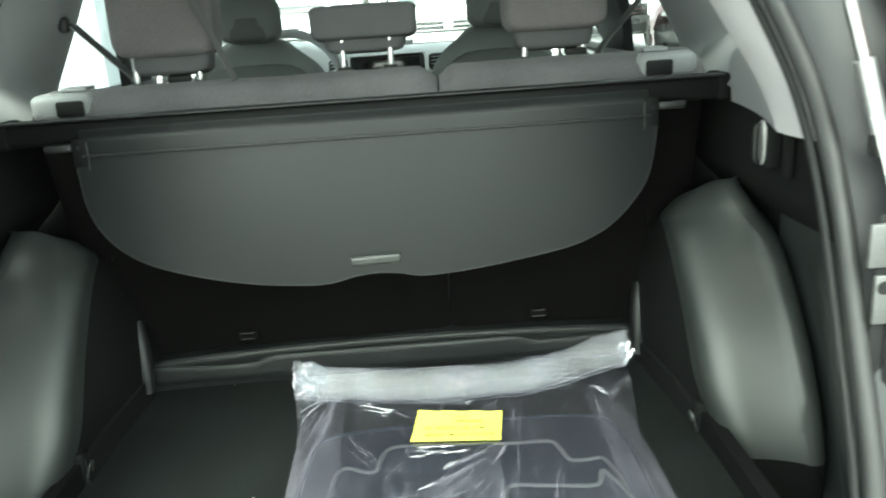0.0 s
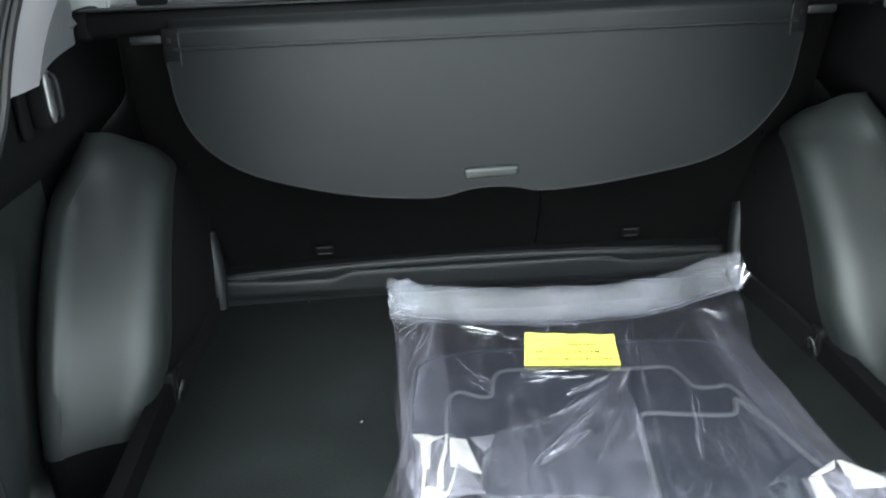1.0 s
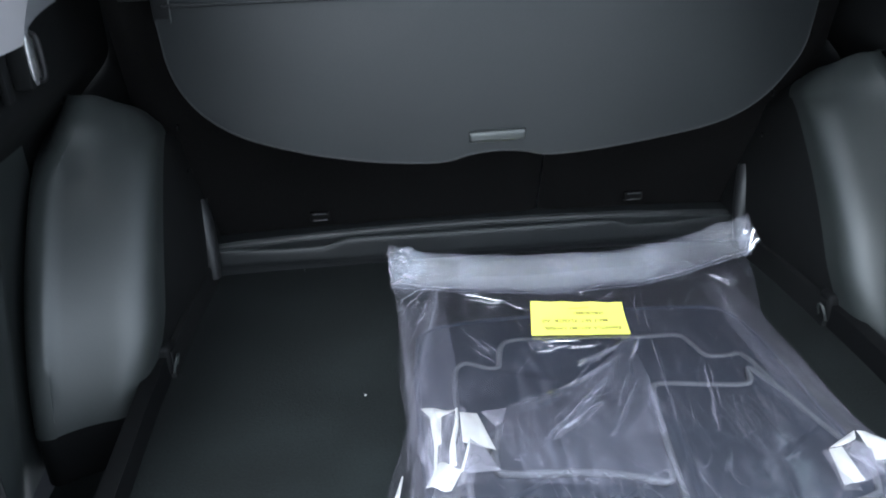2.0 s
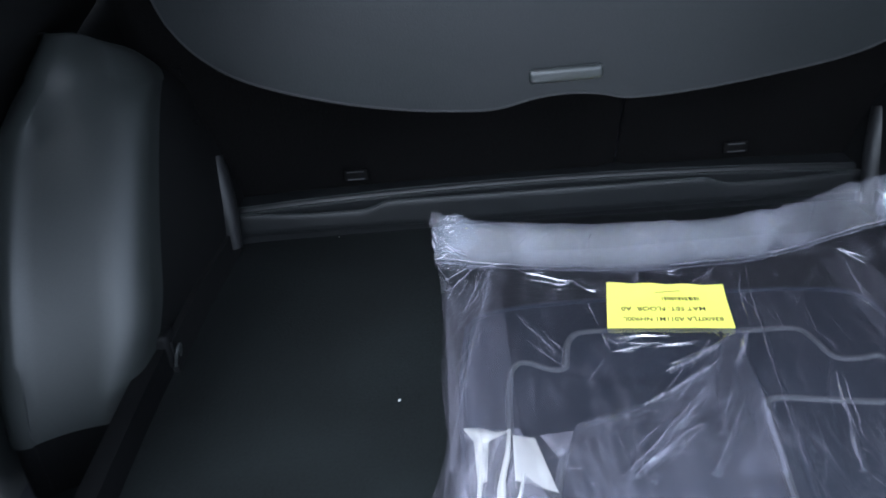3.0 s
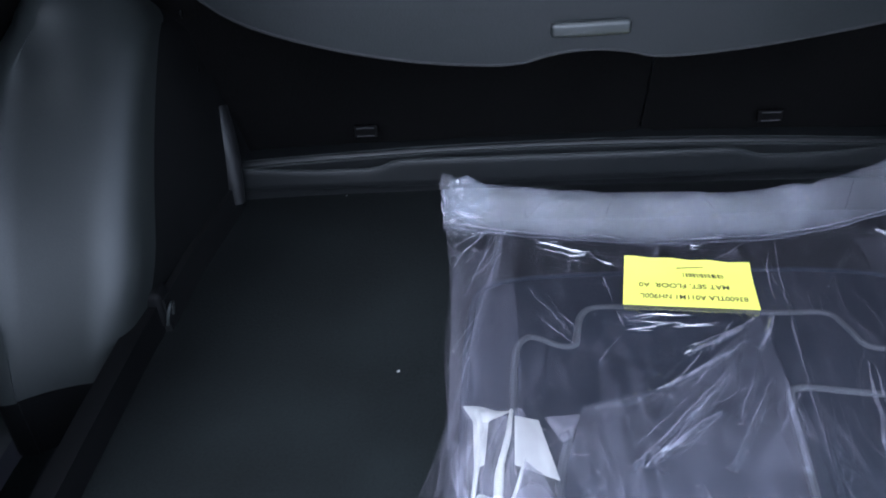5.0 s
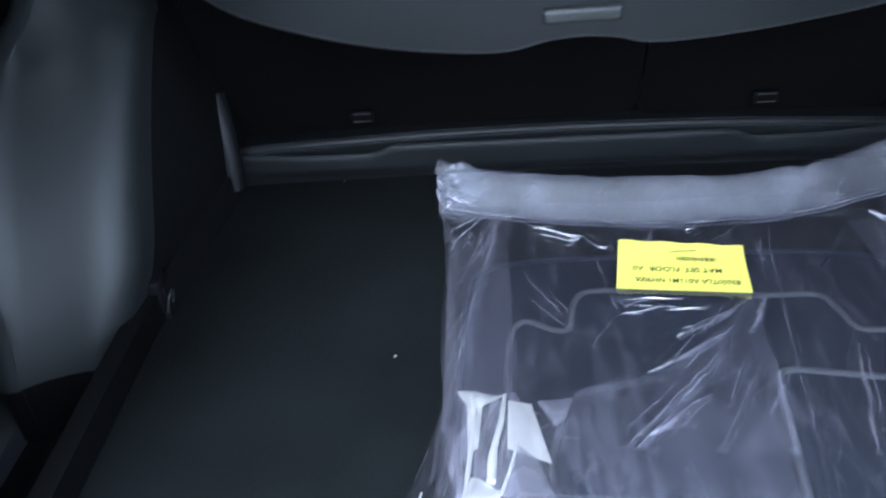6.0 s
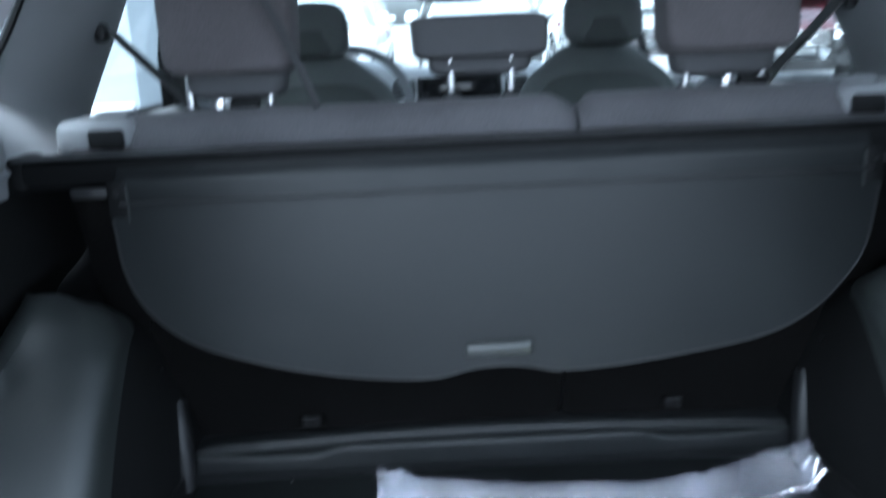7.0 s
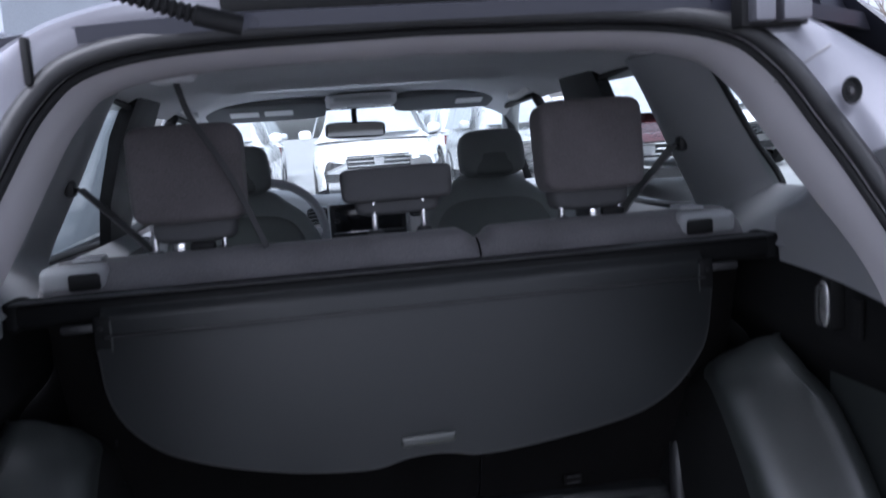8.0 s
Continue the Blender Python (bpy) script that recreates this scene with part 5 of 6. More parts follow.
WIDTHS = (0.003, 0.0026, 0.0015, 0.0012, 0.0022, 0.0012, 0.0032, 0.001, 0.0012, 0.0028, 0.001, 0.0034, 0.0026)
part("creases", creases([(p, w, 0 if k == 6 else 3) for k, (p, w) in enumerate(zip(PULLED, WIDTHS))] + [(((0.257, 1.745), (0.211, 1.5), (0.182, 1.3)), 0.0012, 1)], 3), FILMCREASE, sheet, "long folds pulled towards the label")["kind"] = "stuff"
part("creases", creases([(p, 0.0009, 3) for p in SHORT] + [(p, 0.0009, 3) for p in GATHERS], 9), FILMGLINT, sheet, "sharp shiny creases in the film")["kind"] = "stuff"


def veil(left, right, name, label):
    """A doubled layer of film between two edges."""
    a, b = [[Vector((x, y, 0)) for x, y in side] for side in (left, right)]

    def fn(u, v):
        p = along(a, v).lerp(along(b, v), u)
        return on_film(p.x + 0.003 * noise.noise((p.x * 20, p.y * 20, 3)), p.y, 0.0012)
    part(name, surf(fn, 40, 60), FILMVEIL, sheet, label)


veil([(0.187, 1.562), (0.071, 1.447), (-0.039, 1.415), (-0.08, 1.335), (-0.07, 1.25)], [(0.189, 1.56), (0.184, 1.457), (0.172, 1.383), (0.162, 1.319), (0.15, 1.22)], "doubled_film", "milky doubled film pulled from the label")
veil([(0.182, 1.457), (0.145, 1.369), (0.111, 1.323)], [(0.185, 1.456), (0.177, 1.41), (0.169, 1.319)], "doubled_film", "milky crumpled film")
veil([(-0.112, 1.76), (-0.156, 1.559), (-0.188, 1.408), (-0.195, 1.3)], [(-0.106, 1.76), (-0.138, 1.6), (-0.15, 1.44), (-0.155, 1.41)], "doubled_film", "milky doubled film along the side")


def roll_layer(top, low):
    """A layer of the rolled film with slanting ends."""
    def fn(u, v):
        return Vector(rolled(lerp(lerp(top[0], low[0], v), lerp(top[1], low[1], v), u), lerp(0.04, 0.46, v))) + Vector((0, -0.0012, 0.0009))
    part("film_layer", surf(fn, 60, 20), FILMLAYER, fold, "overlapping layer of film")


for top, low in (((0.1, 0.32), (0.12, 0.22)), ((0.29, 0.62), (0.21, 0.66)), ((0.6, 0.73), (0.652, 0.672)), ((0.72, 0.93), (0.68, 0.96)), ((0.46, 0.6), (0.52, 0.655))):
    roll_layer(top, low)

paper = thing("label_sticker", "bright yellow paper parts label under the film", "paper label", at=(0.125, 1.64, 0.055))


def label_sheet(u, v):
    x = lerp(lerp(0.031, 0.193, u), lerp(0.048, 0.207, u), v)
    y = lerp(lerp(1.594, 1.574, u), lerp(1.692, 1.671, u), v) + 0.0009 * math.sin(u * 21) * step(0.9, 1, v)
    w0, w1 = bag_edge(y, False), bag_edge(y, True)
    return (x, y, bag_top((x - w0) / (w1 - w0), (y - BY0) / (BY1 - BY0))[2] + 0.0028)


lab = part("paper", surf(label_sheet, 40, 20, 0.0008), YELLOW, paper)


def print_on_label(text, u0, u1, v0, name):
    """Upright print seen from the label's far side, from u0 to u1 at the height v0."""
    cu = bpy.data.curves.new(name, "FONT")
    cu.body, cu.size, cu.align_x, cu.align_y = text, 0.0135, "LEFT", "CENTER"
    cu.offset = 0.0001
    cu.extrude = 0.0001
    ob = bpy.data.objects.new(name, cu)
    scene.collection.objects.link(ob)
    bpy.context.view_layer.update()
    me = bpy.data.meshes.new_from_object(ob.evaluated_get(bpy.context.evaluated_depsgraph_get()))
    bpy.data.objects.remove(ob)
    wide = max(q.co.x for q in me.vertices)
    for q in me.vertices:
        x, y, z = label_sheet(lerp(u0, u1, q.co.x / wide), v0 - q.co.y / 0.098)
        q.co = (x, y, z + 0.0012 + q.co.z)
    me.materials.append(INK)
    t = new(name, me)
    t.parent = lab
    return t


# painted glare: a milky layer below the ink pales the yellow
part("label_glare", surf(lambda u, v: Vector(label_sheet(lerp(0.02, 0.985, u), v * (0.56 + 0.12 * noise.noise((u * 4, 0.5, 3)) - 0.1 * u))) + Vector((0, 0, 0.0007)), 30, 16), LABELGLARE, sheet, "milky patch that paints the film's glare on the label")
print_on_label("83600TLA A011M1 NH900L", 0.93, 0.13, 0.2, "printed_number")
print_on_label("MAT SET. FLOOR  A0", 0.81, 0.12, 0.45, "printed_name")
_rng = random.Random(4)
bm = bmesh.new()
uu = 0.77
while uu > 0.46:
    wbar = _rng.choice((0.0008, 0.0008, 0.0014, 0.002))
    x, y, z = label_sheet(uu, 0.68)
    bm = box(x, y, z + 0.0018, wbar, 0.0085, 0.0004, 0.0, 1, None, bm)
    uu -= wbar / 0.161 + _rng.choice((0.006, 0.009, 0.013))
part("barcode", bm, INK, lab, smooth=False)
x, y, z = label_sheet(0.52, 0.83)
part("rule", box(x, y, z + 0.0018, 0.034, 0.0012, 0.0004, 0), INK, lab)

# lint on the carpet
for k, (x, y, r) in enumerate(((-0.25, 1.542, 0.0026), (-0.376, 2.012, 0.0018))):
    whole("lint", cushion(x, y, r * 0.6, r * 1.8, r * 1.3, r, 2.2, 0, Matrix.Rotation(k + 0.4, 4, "Z"), 10, 8, lambda a, b, c: (a, b + 0.2 * a, c)), LINT, "small pale speck of lint on the black carpet", "lint", group="specks of lint on the carpet")

# ---- front of the cabin ----
def front_seat(cx, wide, label):
    s = thing("front_seat", label, "car seat", group="front seats", at=(cx, 2.85, -0.2))
    m = Euler((radians(-9), 0, 0)).to_matrix().to_4x4()

    def shoulder(x, y, z):
        k = 1 - 0.42 * step(0.1, 0.36, z) * (0.6 + 0.4 * step(0.28, 0.36, z))
        return (x * k, y, z)
    part("backrest", cushion(cx, 2.87, 0.37, 0.52, 0.17, 0.76, 4.5, 0.0, m, 36, 36, shoulder), FRONTFAB, s)
    # darker centre leaves the lightened fabric as a painted rim of daylight
    part("seat_back_centre", cushion(cx, 2.815, 0.35, 0.4, 0.104, 0.66, 4, 0.0, m, 28, 24), SEATBACK, s, "seat back centre, dark inside edges painted daylit")
    h = part("headrest", cushion(cx, 2.83, 0.81, wide, 0.1, 0.142, 4, -0.06, m, 36, 24), FRONTFAB, s)
    part("head_pad", cushion(cx, 2.806, 0.79, wide * 0.82, 0.06, 0.094, 3.2, 0.0, m, 28, 20), SEATBACK, h, "dark lower rear panel of the headrest")
    part("cushion", cushion(cx, 3.1, 0.0, 0.52, 0.55, 0.2, 5), FRONTFAB, s)
    part("base", box(cx, 3.1, -0.15, 0.42, 0.45, 0.13, 0.02), BLACK, s)


front_seat(-0.383, 0.184, "grey fabric driver's seat with headrest")
front_seat(0.372, 0.194, "grey fabric front passenger seat with headrest")

dash = thing("dashboard", "grey moulded dashboard with a black centre stack", "dashboard", at=(0, 3.5, 0))


def dash_top(u, v):
    x = lerp(-0.74, 0.74, u)
    prof = [(3.32, 0.3), (3.3, 0.42), (3.32, 0.52), (3.36, 0.6), (3.42, 0.655), (3.52, 0.675), (3.7, 0.67), (3.95, 0.65), (4.25, 0.6)]
    y, z = prof[round(v * 8)]
    hood = 0.045 * math.exp(-((x + 0.37) / 0.16) ** 2) * step(3.3, 3.42, y) * step(3.75, 3.5, y)
    return (x, y, z + hood)


part("top_pad", surf(dash_top, 50, 8, 0.01), DASH, dash)
part("control_panel", box(0.012, 3.3, 0.55, 0.27, 0.05, 0.22, 0.015, 3), BLACK, dash, "black gloss centre stack")
part("display", box(0.012, 3.272, 0.603, 0.235, 0.01, 0.085, 0.004), SCREEN, dash, "dark glass display")
for x in (-0.127, 0.151):
    part("panel_edge", box(x, 3.274, 0.55, 0.006, 0.012, 0.215, 0.002), STEEL, dash, "satin silver edge of the stack")
part("panel_edge", box(0.012, 3.274, 0.658, 0.28, 0.012, 0.005, 0.002), STEEL, dash, "satin silver edge of the stack")
part("trim_line", box(0.012, 3.27, 0.556, 0.25, 0.008, 0.004, 0.001), CHROME, dash)
for x, z, r in ((-0.075, 0.522, 0.018), (0.098, 0.52, 0.018), (-0.15, 0.535, 0.017), (-0.098, 0.6, 0.009)):
    k = part("knob", lathe([(0.0001, 0.018), (r * 0.8, 0.018), (r, 0.012), (r, -0.004)], Matrix.Translation((x, 3.272, z)) @ Euler((radians(90), 0, 0)).to_matrix().to_4x4(), 24), BLACK, dash)
    part("knob_ring", lathe([(r * 0.92, 0.019), (r * 1.12, 0.013), (r * 1.15, -0.002)], Matrix.Translation((x, 3.272, z)) @ Euler((radians(90), 0, 0)).to_matrix().to_4x4(), 24), CHROME, k, "chrome ring")
for x in (-0.165, 0.2):
    v = part("air_vent", box(x, 3.31, 0.62, 0.075, 0.04, 0.06, 0.014, 3), BLACK, dash)
    for k in range(4):
        part("slat", box(x, 3.286, 0.6 + 0.013 * k, 0.06, 0.006, 0.002, 0.0005), DASH, v)
part("side_panel", box(-0.155, 3.32, 0.56, 0.05, 0.04, 0.16, 0.015), WHITE, dash, "pale trim panel beside the stack")
part("side_panel", box(0.19, 3.32, 0.52, 0.06, 0.04, 0.2, 0.02), WHITE, dash, "pale trim panel beside the stack")
part("console", box(0.0, 2.95, 0.1, 0.24, 0.75, 0.36, 0.04, 3), DASH, dash, "grey centre console")

wheel = thing("steering_wheel", "black steering wheel with a round hub", "steering wheel", at=(-0.33, 3.1, 0.58))
WM = Matrix.Translation((-0.33, 3.1, 0.585)) @ Euler((radians(66), 0, 0)).to_matrix().to_4x4()
part("rim", surf(lambda u, v: WM @ Vector(((0.187 + 0.015 * math.cos(2 * math.pi * v)) * math.cos(2 * math.pi * u), (0.187 + 0.015 * math.cos(2 * math.pi * v)) * math.sin(2 * math.pi * u), 0.016 * math.sin(2 * math.pi * v))), 48, 12, wrap=True), GREY, wheel)
part("hub", lathe([(0.0001, 0.03), (0.05, 0.028), (0.065, 0.01), (0.06, -0.03), (0.03, -0.1)], WM, 28), DASH, wheel, "grey hub")
for a in (0, math.pi, -math.pi / 2):
    part("spoke", tube([WM @ Vector((0.05 * math.cos(a), 0.05 * math.sin(a), 0.005)), WM @ Vector((0.18 * math.cos(a), 0.18 * math.sin(a), 0))], 0.014, 8), DASH, wheel)
part("column", tube([WM @ Vector((0, 0, -0.05)), WM @ Vector((0, 0, -0.3))], 0.045, 12), BLACK, wheel)

rear_mirror = thing("rear_view_mirror", "black rear-view mirror on a stalk at the windscreen", "mirror", at=(0.005, 3.56, 0.92))
MM = Euler((radians(0.5), radians(1.5), 0)).to_matrix().to_4x4()
part("housing", cushion(0.006, 3.567, 0.918, 0.232, 0.04, 0.062, 5, 0, MM, 40, 20), RUBBER, rear_mirror)
part("mirror_glass", box(0.006, 3.546, 0.918, 0.212, 0.003, 0.048, 0.001, 1, MM), MIRROR, rear_mirror, "mirror glass")
part("stalk", tube(smooth_path([(0.006, 3.57, 0.945), (0.006, 3.58, 0.98), (0.006, 3.55, 1.01)], 4), 0.011, 10), RUBBER, rear_mirror)

for x0, x1, z in ((-0.56, -0.1, 1.008), (0.15, 0.6, 1.012)):
    vis = thing("sun_visor", "grey folded sun visor with a pale warning label", "sun visor", group="sun visors", at=((x0 + x1) / 2, 3.42, z))
    part("pad", cushion((x0 + x1) / 2, 3.42, z - 0.006, x1 - x0, 0.17, 0.026, 6, 0, Euler((radians(-17), 0, 0)).to_matrix().to_4x4(), 36, 12), VISOR, vis)
    for k in ((-0.06, 0.06) if x0 < 0 else (0.05,)):
        part("warning_label", box((x0 + x1) / 2 + k, 3.4, z - 0.016, 0.1, 0.05, 0.002, 0.0005, 1, Euler((radians(-17), 0, 0)).to_matrix().to_4x4()), WHITE, vis, "pale label")
over = thing("overhead_console", "grey overhead console with map lamps", "overhead console", at=(0.02, 3.3, 1.02))
part("housing", cushion(0.022, 3.36, 1.018, 0.25, 0.26, 0.045, 6), LINER, over)
part("front_edge", box(0.022, 3.235, 1.018, 0.2, 0.012, 0.014, 0.004), DASH, over)
for x in (-0.06, 0.1):
    part("map_lamp", box(x, 3.3, 0.995, 0.06, 0.05, 0.008, 0.003), LAMP, over, "clear lamp lens")
for sg in (-1, 1):
    hnd = thing("grab_handle", "grey fold-down grab handle on the roof side", "grab handle", group="grab handles", at=(sg * 0.53, 3.1, 1.0))
    part("grip", tube(smooth_path([(sg * 0.555, 3.0, 1.02), (sg * 0.53, 3.02, 0.992), (sg * 0.525, 3.1, 0.985), (sg * 0.53, 3.18, 0.992), (sg * 0.555, 3.2, 1.02)], 5), 0.011, 8), WHITE, hnd, "pale grip")
    for y in (3.0, 3.2):
        part("foot", box(sg * 0.555, y, 1.015, 0.03, 0.04, 0.03, 0.008), BLACK, hnd)
whole("headliner_seam", ribbon(smooth_path([(-0.4, 2.99, 1.047), (-0.2, 2.93, 1.042), (0.0, 2.9, 1.04), (0.2, 2.88, 1.041), (0.36, 2.88, 1.045)], 6), 0.04, 0.004, (0, 1, -0.16)), STEEL, "bright raised edge across the headliner", "trim", kind="structure")
lamp = thing("ceiling_lamp", "small clear cargo lamp in the headliner", "lamp", at=(0.2, 1.9, 1.04))
part("lens", box(0.2, 1.9, 1.038, 0.09, 0.055, 0.014, 0.005), LAMP, lamp)
lamp = thing("ceiling_lamp", "long pale cabin lamp in the headliner", "lamp", at=(-0.02, 2.2, 1.05))
part("lens", box(-0.02, 2.21, 1.058, 0.1, 0.06, 0.02, 0.005), LAMP, lamp)

# ---- tailgate ----
gate = thing("tailgate", "raised dark navy tailgate hinged at the roof edge", "tailgate", at=(0, 1.42, 1.13))


def gate_shape(u, v):
    s = 2 * u - 1
    y = lerp(1.4, 0.42, v)
    return (s * (0.33 + 0.26 * step(0.04, 0.24, v)), y, 1.13 + 0.3 * (1 - math.exp(-4.5 * v)) - 0.02 * s ** 4)


part("panel", surf(gate_shape, 24, 24, 0.035), PAINT, gate)
part("inner_lining", surf(lambda u, v: tuple(Vector(gate_shape(lerp(0.07, 0.93, u), lerp(0.0, 0.97, v))) + Vector((0, 0.02 * (1 - v), -0.045))), 20, 12, 0.01), BLACK, gate, "black inner lining")
for x in (0.445,):
    part("hinge", box(x + 0.02, 1.46, 1.09, 0.022, 0.03, 0.11, 0.005), RUBBER, gate, "black hinge arm")
boot_pts = smooth_path([(-0.42, 1.3, 1.085), (-0.37, 1.35, 1.058), (-0.32, 1.375, 1.042), (-0.27, 1.39, 1.026), (-0.222, 1.4, 1.014)], 24)
part("wiring_boot", tube(boot_pts, 0.011, 12, None, [0.0095 + 0.0017 * math.sin(k * 1.7) if k < len(boot_pts) - 26 else 0.012 for k in range(len(boot_pts))]), RUBBER, gate, "ribbed black rubber wiring boot")


# ---- outside: parked vehicles, building, trees ----
def car_paint(name, color, metal=0.2):
    return shade(name, color, 0.28, metal=metal, grain=300, bump=0.0, vary=0.05, coat=0.8)


def parked_car(x, y, heading, paint, label, tall=1.68, length=4.5):
    """A parked five-door car; its own +y is its nose."""
    z0 = ground_z(x, y)
    base = thing("parked_car", label, "car", group="parked cars in the lot", at=(0, 0, 0))
    m = Matrix.Translation((x, y, z0)) @ Matrix.Rotation(radians(heading), 4, "Z")
    L, W, H = length, 1.84, tall
    belt = H * 0.6

    def add(name, bm, mat, parent=base, lab=""):
        return part(name, bm, mat, parent, lab)

    def lower(u, v):
        t = u
        yy = lerp(-L / 2, L / 2, t)
        end = abs(2 * t - 1)
        w = W / 2 * (1 - 0.16 * end ** 6)
        top = belt + 0.02 - 0.22 * step(0.68, 1.0, t) ** 1.3 - 0.08 * step(0.97, 1, t) - 0.05 * step(0.05, 0, t)
        bot = 0.26 + 0.06 * end ** 8
        prof = [(-1.0, 0.0), (-1.0, 0.25), (-1.02, 0.55), (-0.97, 0.85), (-0.9, 0.97), (-0.6, 1.0), (0, 1.03), (0.6, 1.0), (0.9, 0.97), (0.97, 0.85), (1.02, 0.55), (1.0, 0.25), (1.0, 0.0)]
        px, pz = prof[round(v * 12)]
        return m @ Vector((px * w, yy, lerp(bot, top, pz)))
    bm = surf(lower, 40, 12)
    bmesh.ops.holes_fill(bm, edges=list(bm.edges), sides=0)
    body = add("body", bm, paint)

    def cabin(u, v):
        t = u
        stations = [(-0.47, belt, 0.9), (-0.42, H * 0.93, 0.72), (-0.2, H, 0.74), (0.05, H * 0.985, 0.74), (0.14, H * 0.93, 0.74), (0.33, belt - 0.02, 0.9)]
        k = t * 5
        i = min(4, int(k))
        a, b = stations[i], stations[i + 1]
        yy, top, w = [lerp(a[q], b[q], k - i) for q in range(3)]
        prof = [(-1.0, 0.0), (-0.98, 0.2), (-0.84, 0.85), (-0.76, 0.97), (0, 1.02), (0.76, 0.97), (0.84, 0.85), (0.98, 0.2), (1.0, 0.0)]
        px, pz = prof[round(v * 8)]
        return m @ Vector((px * W / 2 * w / 0.9, yy * L, lerp(belt - 0.05, top, pz)))
    add("cabin", surf(cabin, 30, 8), paint)
    # windscreen, rear window and side windows stand a little proud of the shell
    ws = [(-0.72, 0.318 * L, belt + 0.03), (0.72, 0.318 * L, belt + 0.03), (0.6, 0.155 * L, H * 0.915), (-0.6, 0.155 * L, H * 0.915)]
    c = [Vector(p) for p in ws]
    add("windscreen", surf(lambda u, v: m @ (c[0].lerp(c[1], u).lerp(c[3].lerp(c[2], u), v) + Vector((0, 0.03 + 0.1 * (1 - (2 * u - 1) ** 2), 0.03))), 10, 6, 0.01), SKYGLASS, base, "windscreen with the sky's reflection painted in")
    rw = [(-0.66, -0.465 * L, belt + 0.08), (0.66, -0.465 * L, belt + 0.08), (0.56, -0.43 * L, H * 0.92), (-0.56, -0.43 * L, H * 0.92)]
    d = [Vector(p) for p in rw]
    add("rear_window", surf(lambda u, v: m @ (d[0].lerp(d[1], u).lerp(d[3].lerp(d[2], u), v) + Vector((0, -0.05, 0.02))), 8, 6, 0.01), SKYGLASS)
    for sg in (-1, 1):
        for a0, a1 in ((-0.37, -0.2), (-0.185, 0.0), (0.015, 0.2)):
            top1 = min(a1, 0.11)
            add("side_window", surf(lambda u, v: m @ Vector((sg * (lerp(0.925, 0.765, v)), lerp(lerp(a0, a1, u), lerp(max(a0, -0.37 + 0.02), top1, u), v) * L, lerp(belt + 0.05, H * 0.9, v))), 6, 5, 0.012), SKYGLASS)
        mir = add("door_mirror", cushion(sg * 1.02, 0.2 * L, belt + 0.1, 0.2, 0.12, 0.15, 3, 0, None, 18, 12), paint)
        mir.matrix_basis = m @ mir.matrix_basis
        add("headlamp", surf(lambda u, v: m @ Vector((sg * lerp(0.48, 0.86, u), L / 2 - 0.02 - 0.2 * u ** 2 + 0.012 - 0.05 * v, lerp(0.66, 0.79, v) + 0.05 * u)), 8, 5, 0.02), LAMP, base, "clear headlamp")
        add("fog_lamp_bezel", surf(lambda u, v: m @ Vector((sg * lerp(0.5, 0.8, u), L / 2 + 0.005 - 0.16 * u ** 2, lerp(0.4, 0.52, v))), 6, 4, 0.02), RUBBER)
        add("tail_lamp", surf(lambda u, v: m @ Vector((sg * lerp(0.55, 0.86, u), -L / 2 + 0.0 + 0.14 * u ** 2, lerp(0.75, 0.95, v))), 6, 4, 0.02), TAIL, base, "red tail lamp")
        for yy in (-0.3, 0.31):
            wm = m @ Matrix.Translation((sg * 0.83, yy * L, 0.34)) @ Euler((0, radians(90 * sg), 0)).to_matrix().to_4x4()
            w = add("wheel", lathe([(0.2, -0.1), (0.33, -0.1), (0.345, -0.06), (0.345, 0.06), (0.33, 0.1), (0.24, 0.105)], wm, 28), TYRE, base, "black tyre")
            add("rim", lathe([(0.0001, 0.08), (0.05, 0.09), (0.08, 0.07), (0.2, 0.085), (0.235, 0.1), (0.24, 0.08)], wm, 20), STEEL, w)
    g = add("grille", surf(lambda u, v: m @ Vector((lerp(-0.45, 0.45, u), L / 2 + 0.035 - 0.05 * (2 * u - 1) ** 2 - 0.03 * v, lerp(0.58, 0.76, v))), 12, 6, 0.02), RUBBER, base, "black grille")
    for k in range(3):
        add("grille_bar", surf(lambda u, v: m @ Vector((lerp(-0.44, 0.44, u), L / 2 + 0.058 - 0.05 * (2 * u - 1) ** 2, 0.61 + 0.06 * k + 0.016 * v)), 12, 1, 0.01), CHROME, g)
    add("badge", plate([(-0.06, -0.05), (0.06, -0.05), (0.07, 0.05), (-0.07, 0.05)], 0.015, m @ Matrix.Translation((0, L / 2 + 0.075, 0.67)) @ Euler((radians(90), 0, 0)).to_matrix().to_4x4()), CHROME, g, "plain metal badge shape")
    add("lower_intake", surf(lambda u, v: m @ Vector((lerp(-0.5, 0.5, u), L / 2 + 0.03 - 0.06 * (2 * u - 1) ** 2, lerp(0.34, 0.46, v))), 10, 4, 0.02), RUBBER)
    return base


DARKPANE = shade("office_glass", (0.05, 0.055, 0.06), 0.08, grain=3, bump=0.0, vary=0.1, spec=0.6)
P_WHITE = car_paint("white_car_paint", (0.75, 0.75, 0.75), 0.0)
P_SILVER = car_paint("silver_car_paint", (0.5, 0.51, 0.52), 0.4)
P_BLACK = car_paint("black_car_paint", (0.02, 0.02, 0.022), 0.1)
P_RED = car_paint("dark_red_car_paint", (0.045, 0.007, 0.01), 0.2)

white = parked_car(0.72, 14.2, 180, P_WHITE, "white parked car facing the windscreen")
left_white = parked_car(-1.75, 14.5, 178, P_WHITE, "white parked car with black lower bumper, beside another white car")
parked_car(3.5, 15.6, 181, P_SILVER, "silver parked car in the row ahead")
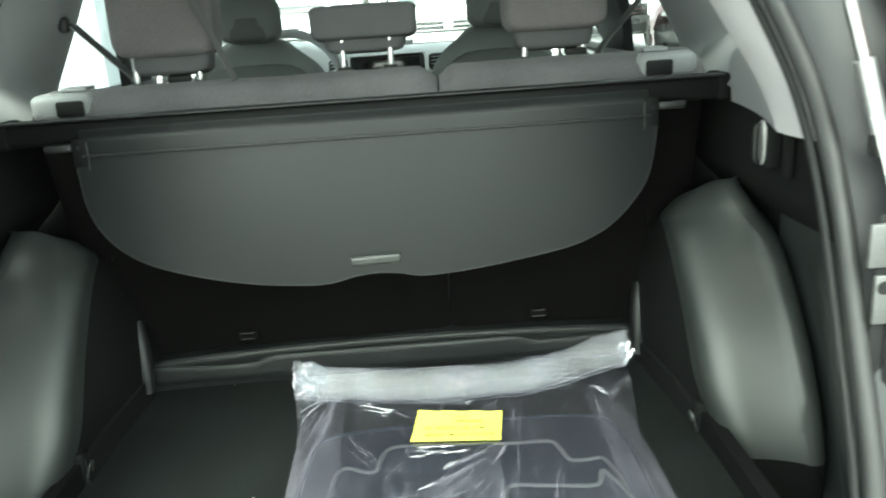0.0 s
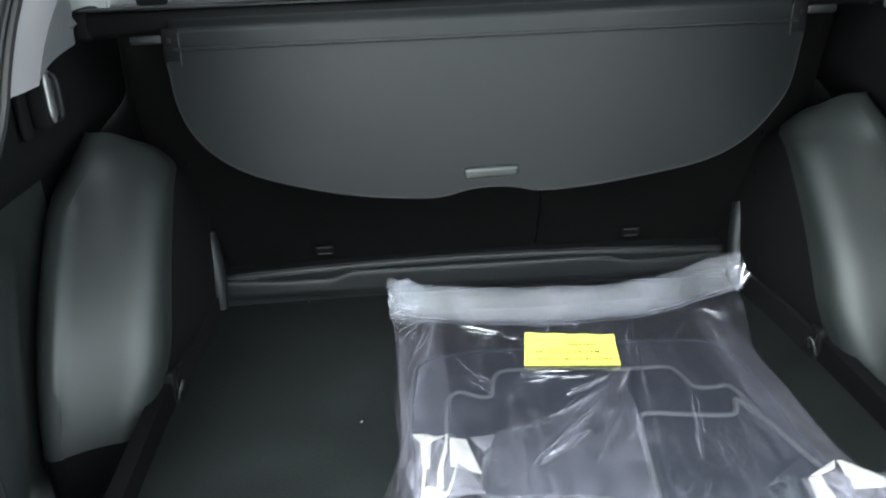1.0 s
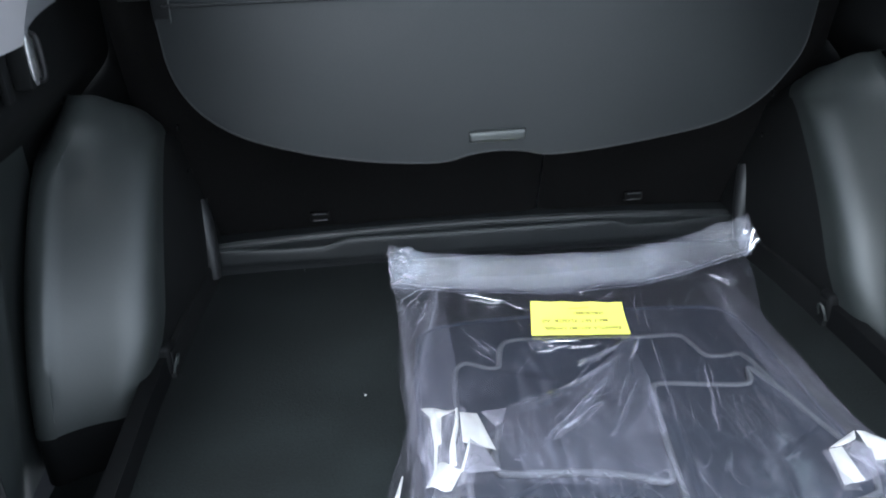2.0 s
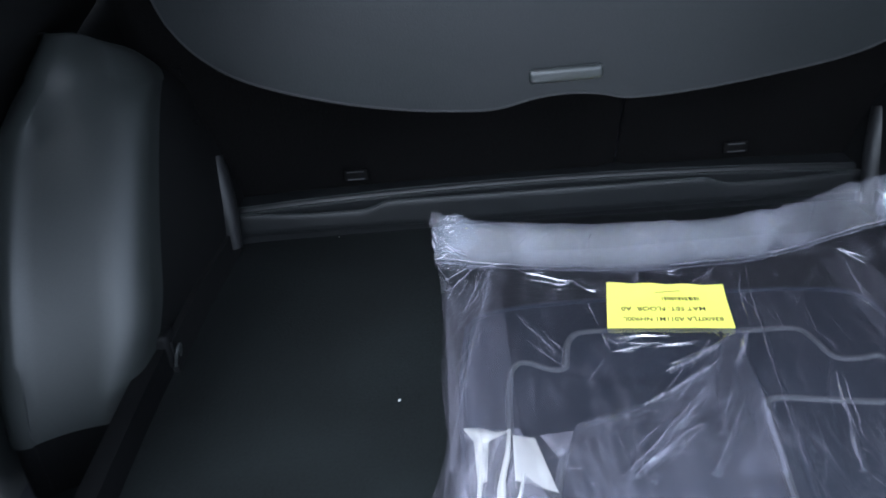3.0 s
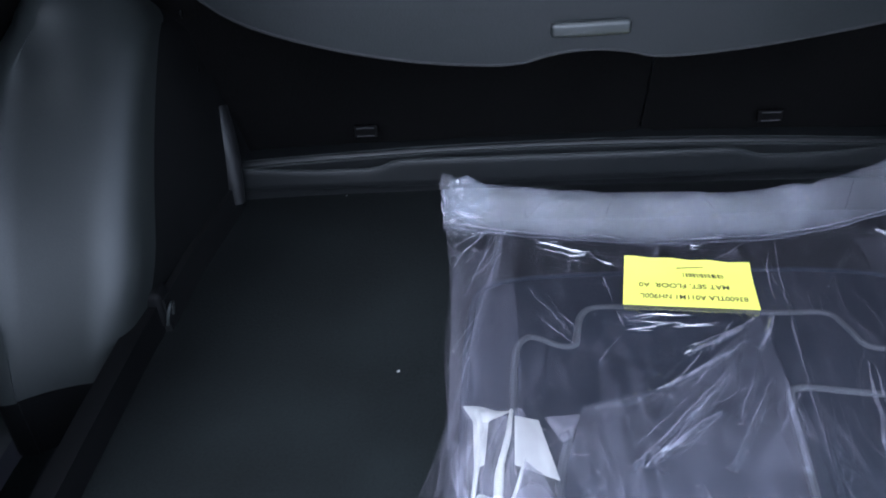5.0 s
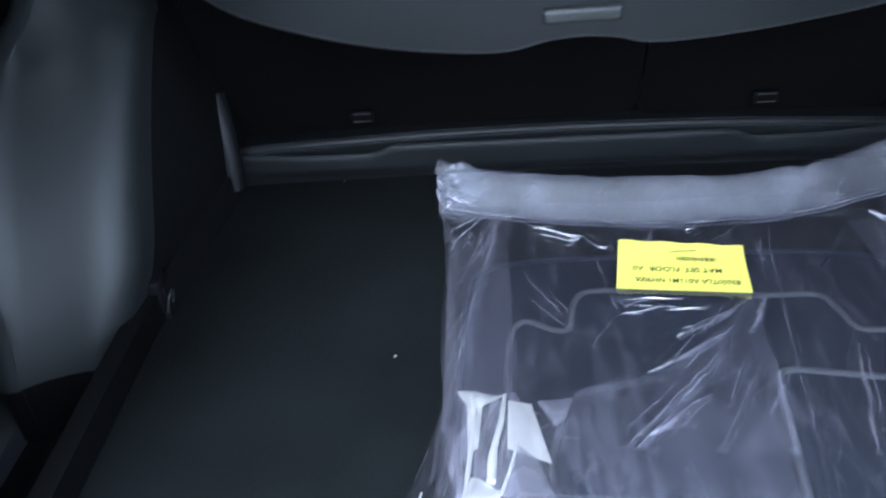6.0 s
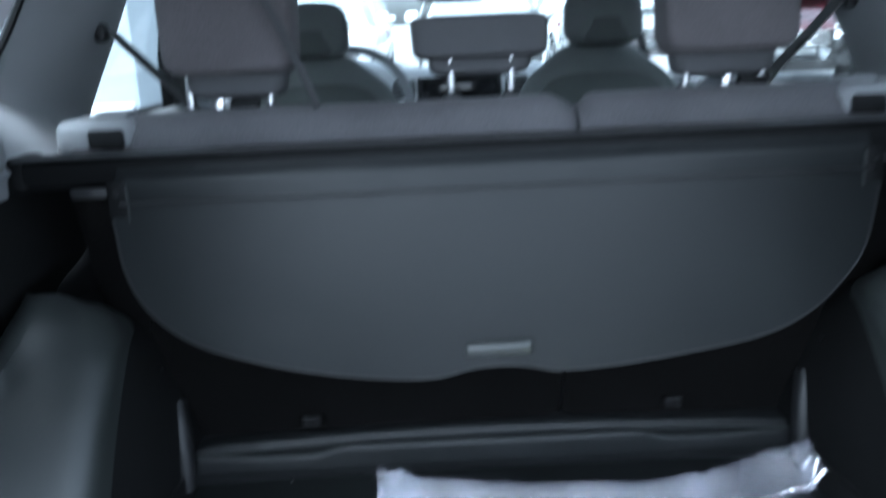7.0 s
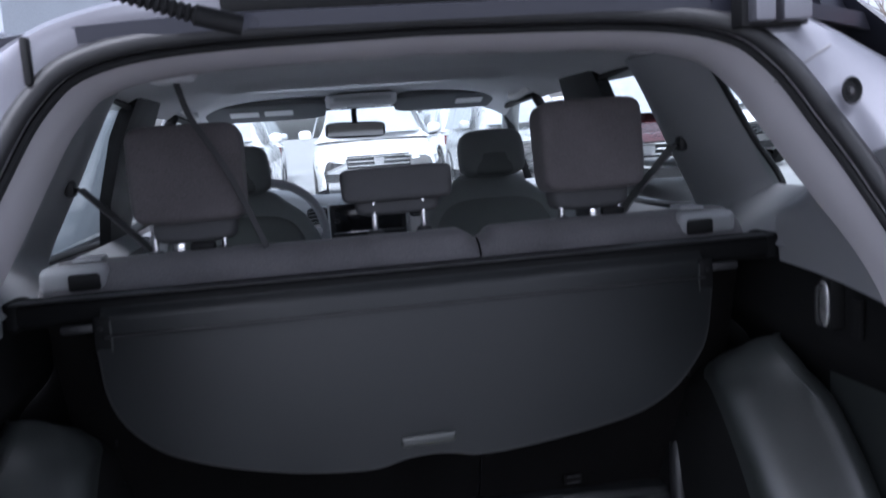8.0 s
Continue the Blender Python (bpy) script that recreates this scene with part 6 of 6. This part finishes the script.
parked_car(7.6, 16.0, 180, P_WHITE, "white parked van-like car in the row ahead", tall=1.8)
parked_car(3.0, 3.2, 3, P_BLACK, "glossy black car parked in the next bay", tall=1.45)
parked_car(4.5, 11.3, 157, P_RED, "dark red parked car with its headlamps turned to the lane", tall=1.72)
parked_car(9.2, 9.5, 120, P_BLACK, "black parked car behind the red one", tall=1.75)
parked_car(7.2, 1.0, 150, P_BLACK, "black parked car across the lane")
silver = parked_car(-1.9, 21.0, 180, P_SILVER, "silver parked car in the second row ahead")
for dx in (-3.2, 2.9, 5.6):
    copy_thing(white, Matrix.Translation((dx, 6.2, ground_z(0, 20.4) - ground_z(0, 14.2))))
for dx in (5.3, 8.2, 11.2):
    copy_thing(silver, Matrix.Translation((dx, 0.2, 0)))

house = thing("dealership_building", "pale rendered single-storey building beside the car park", "building", at=(-8, 9, -0.2))
hz = -0.35
part("wall", box(-8.4, 13.0, hz + 2.0, 10.4, 7.0, 4.4, 0.02), CONCRETE, house)
part("roof", box(-8.4, 13.0, hz + 4.3, 10.8, 7.4, 0.3, 0.05), STEEL, house, "flat metal-edged roof")
for k in range(4):
    x = -4.3 - 2.5 * k
    w = part("window", box(x, 9.48, hz + 1.75, 1.2, 0.08, 0.8, 0.01), DARKPANE, house, "dark window")
    part("frame", box(x, 9.46, hz + 1.3, 1.35, 0.12, 0.07, 0.01), WHITE, w)
    part("frame", box(x, 9.46, hz + 2.2, 1.35, 0.12, 0.07, 0.01), WHITE, w)
part("fascia", box(-8.4, 9.46, hz + 3.1, 10.2, 0.06, 0.4, 0.01), WHITE, house, "white fascia band")
part("plinth", box(-8.4, 9.46, hz + 0.3, 10.3, 0.06, 0.5, 0.01), STEEL, house, "grey plinth")


def bare_tree(x, y, h, seed):
    rng = random.Random(seed)
    z = min(3.0, ground_z(x, y))
    t = thing("bare_tree", "leafless grey-brown tree beyond the car park", "tree", group="bare trees beyond the car park", at=(x, y, z))
    bm = tube([(x, y, z - 0.1), (x + 0.05 * h * rng.uniform(-1, 1), y, z + h * 0.35), (x + 0.06 * h * rng.uniform(-1, 1), y, z + h * 0.7)], 0.1, 7, None, [0.025 * h, 0.018 * h, 0.008 * h])
    part("trunk", bm, BARK, t)
    own = bmesh.new()
    for k in range(26):
        a, f = rng.uniform(0, 6.28), rng.uniform(0.25, 0.7)
        p = Vector((x, y, z + h * f))
        d = Vector((math.cos(a), math.sin(a), rng.uniform(0.5, 1.4))).normalized()
        q = p + d * h * rng.uniform(0.15, 0.3)
        own = tube([p, p.lerp(q, 0.5) + Vector((0, 0, 0.02 * h)), q], 0.02, 4, own, [0.006 * h, 0.004 * h, 0.002 * h])
        for j in range(6):
            s = p.lerp(q, rng.uniform(0.35, 1))
            e = s + (d + Vector((rng.uniform(-1, 1), rng.uniform(-1, 1), rng.uniform(0, 1)))).normalized() * h * rng.uniform(0.06, 0.16)
            own = tube([s, e], 0.01, 3, own, [0.0025 * h, 0.001 * h])
    part("branches", own, BARK, t)


for k, (x, y, h) in enumerate(((14, 26, 8), (19, 22, 9), (24, 30, 10), (30, 20, 9), (-14, 34, 9), (36, 14, 8), (28, 8, 9))):
    bare_tree(x, y, h, k)
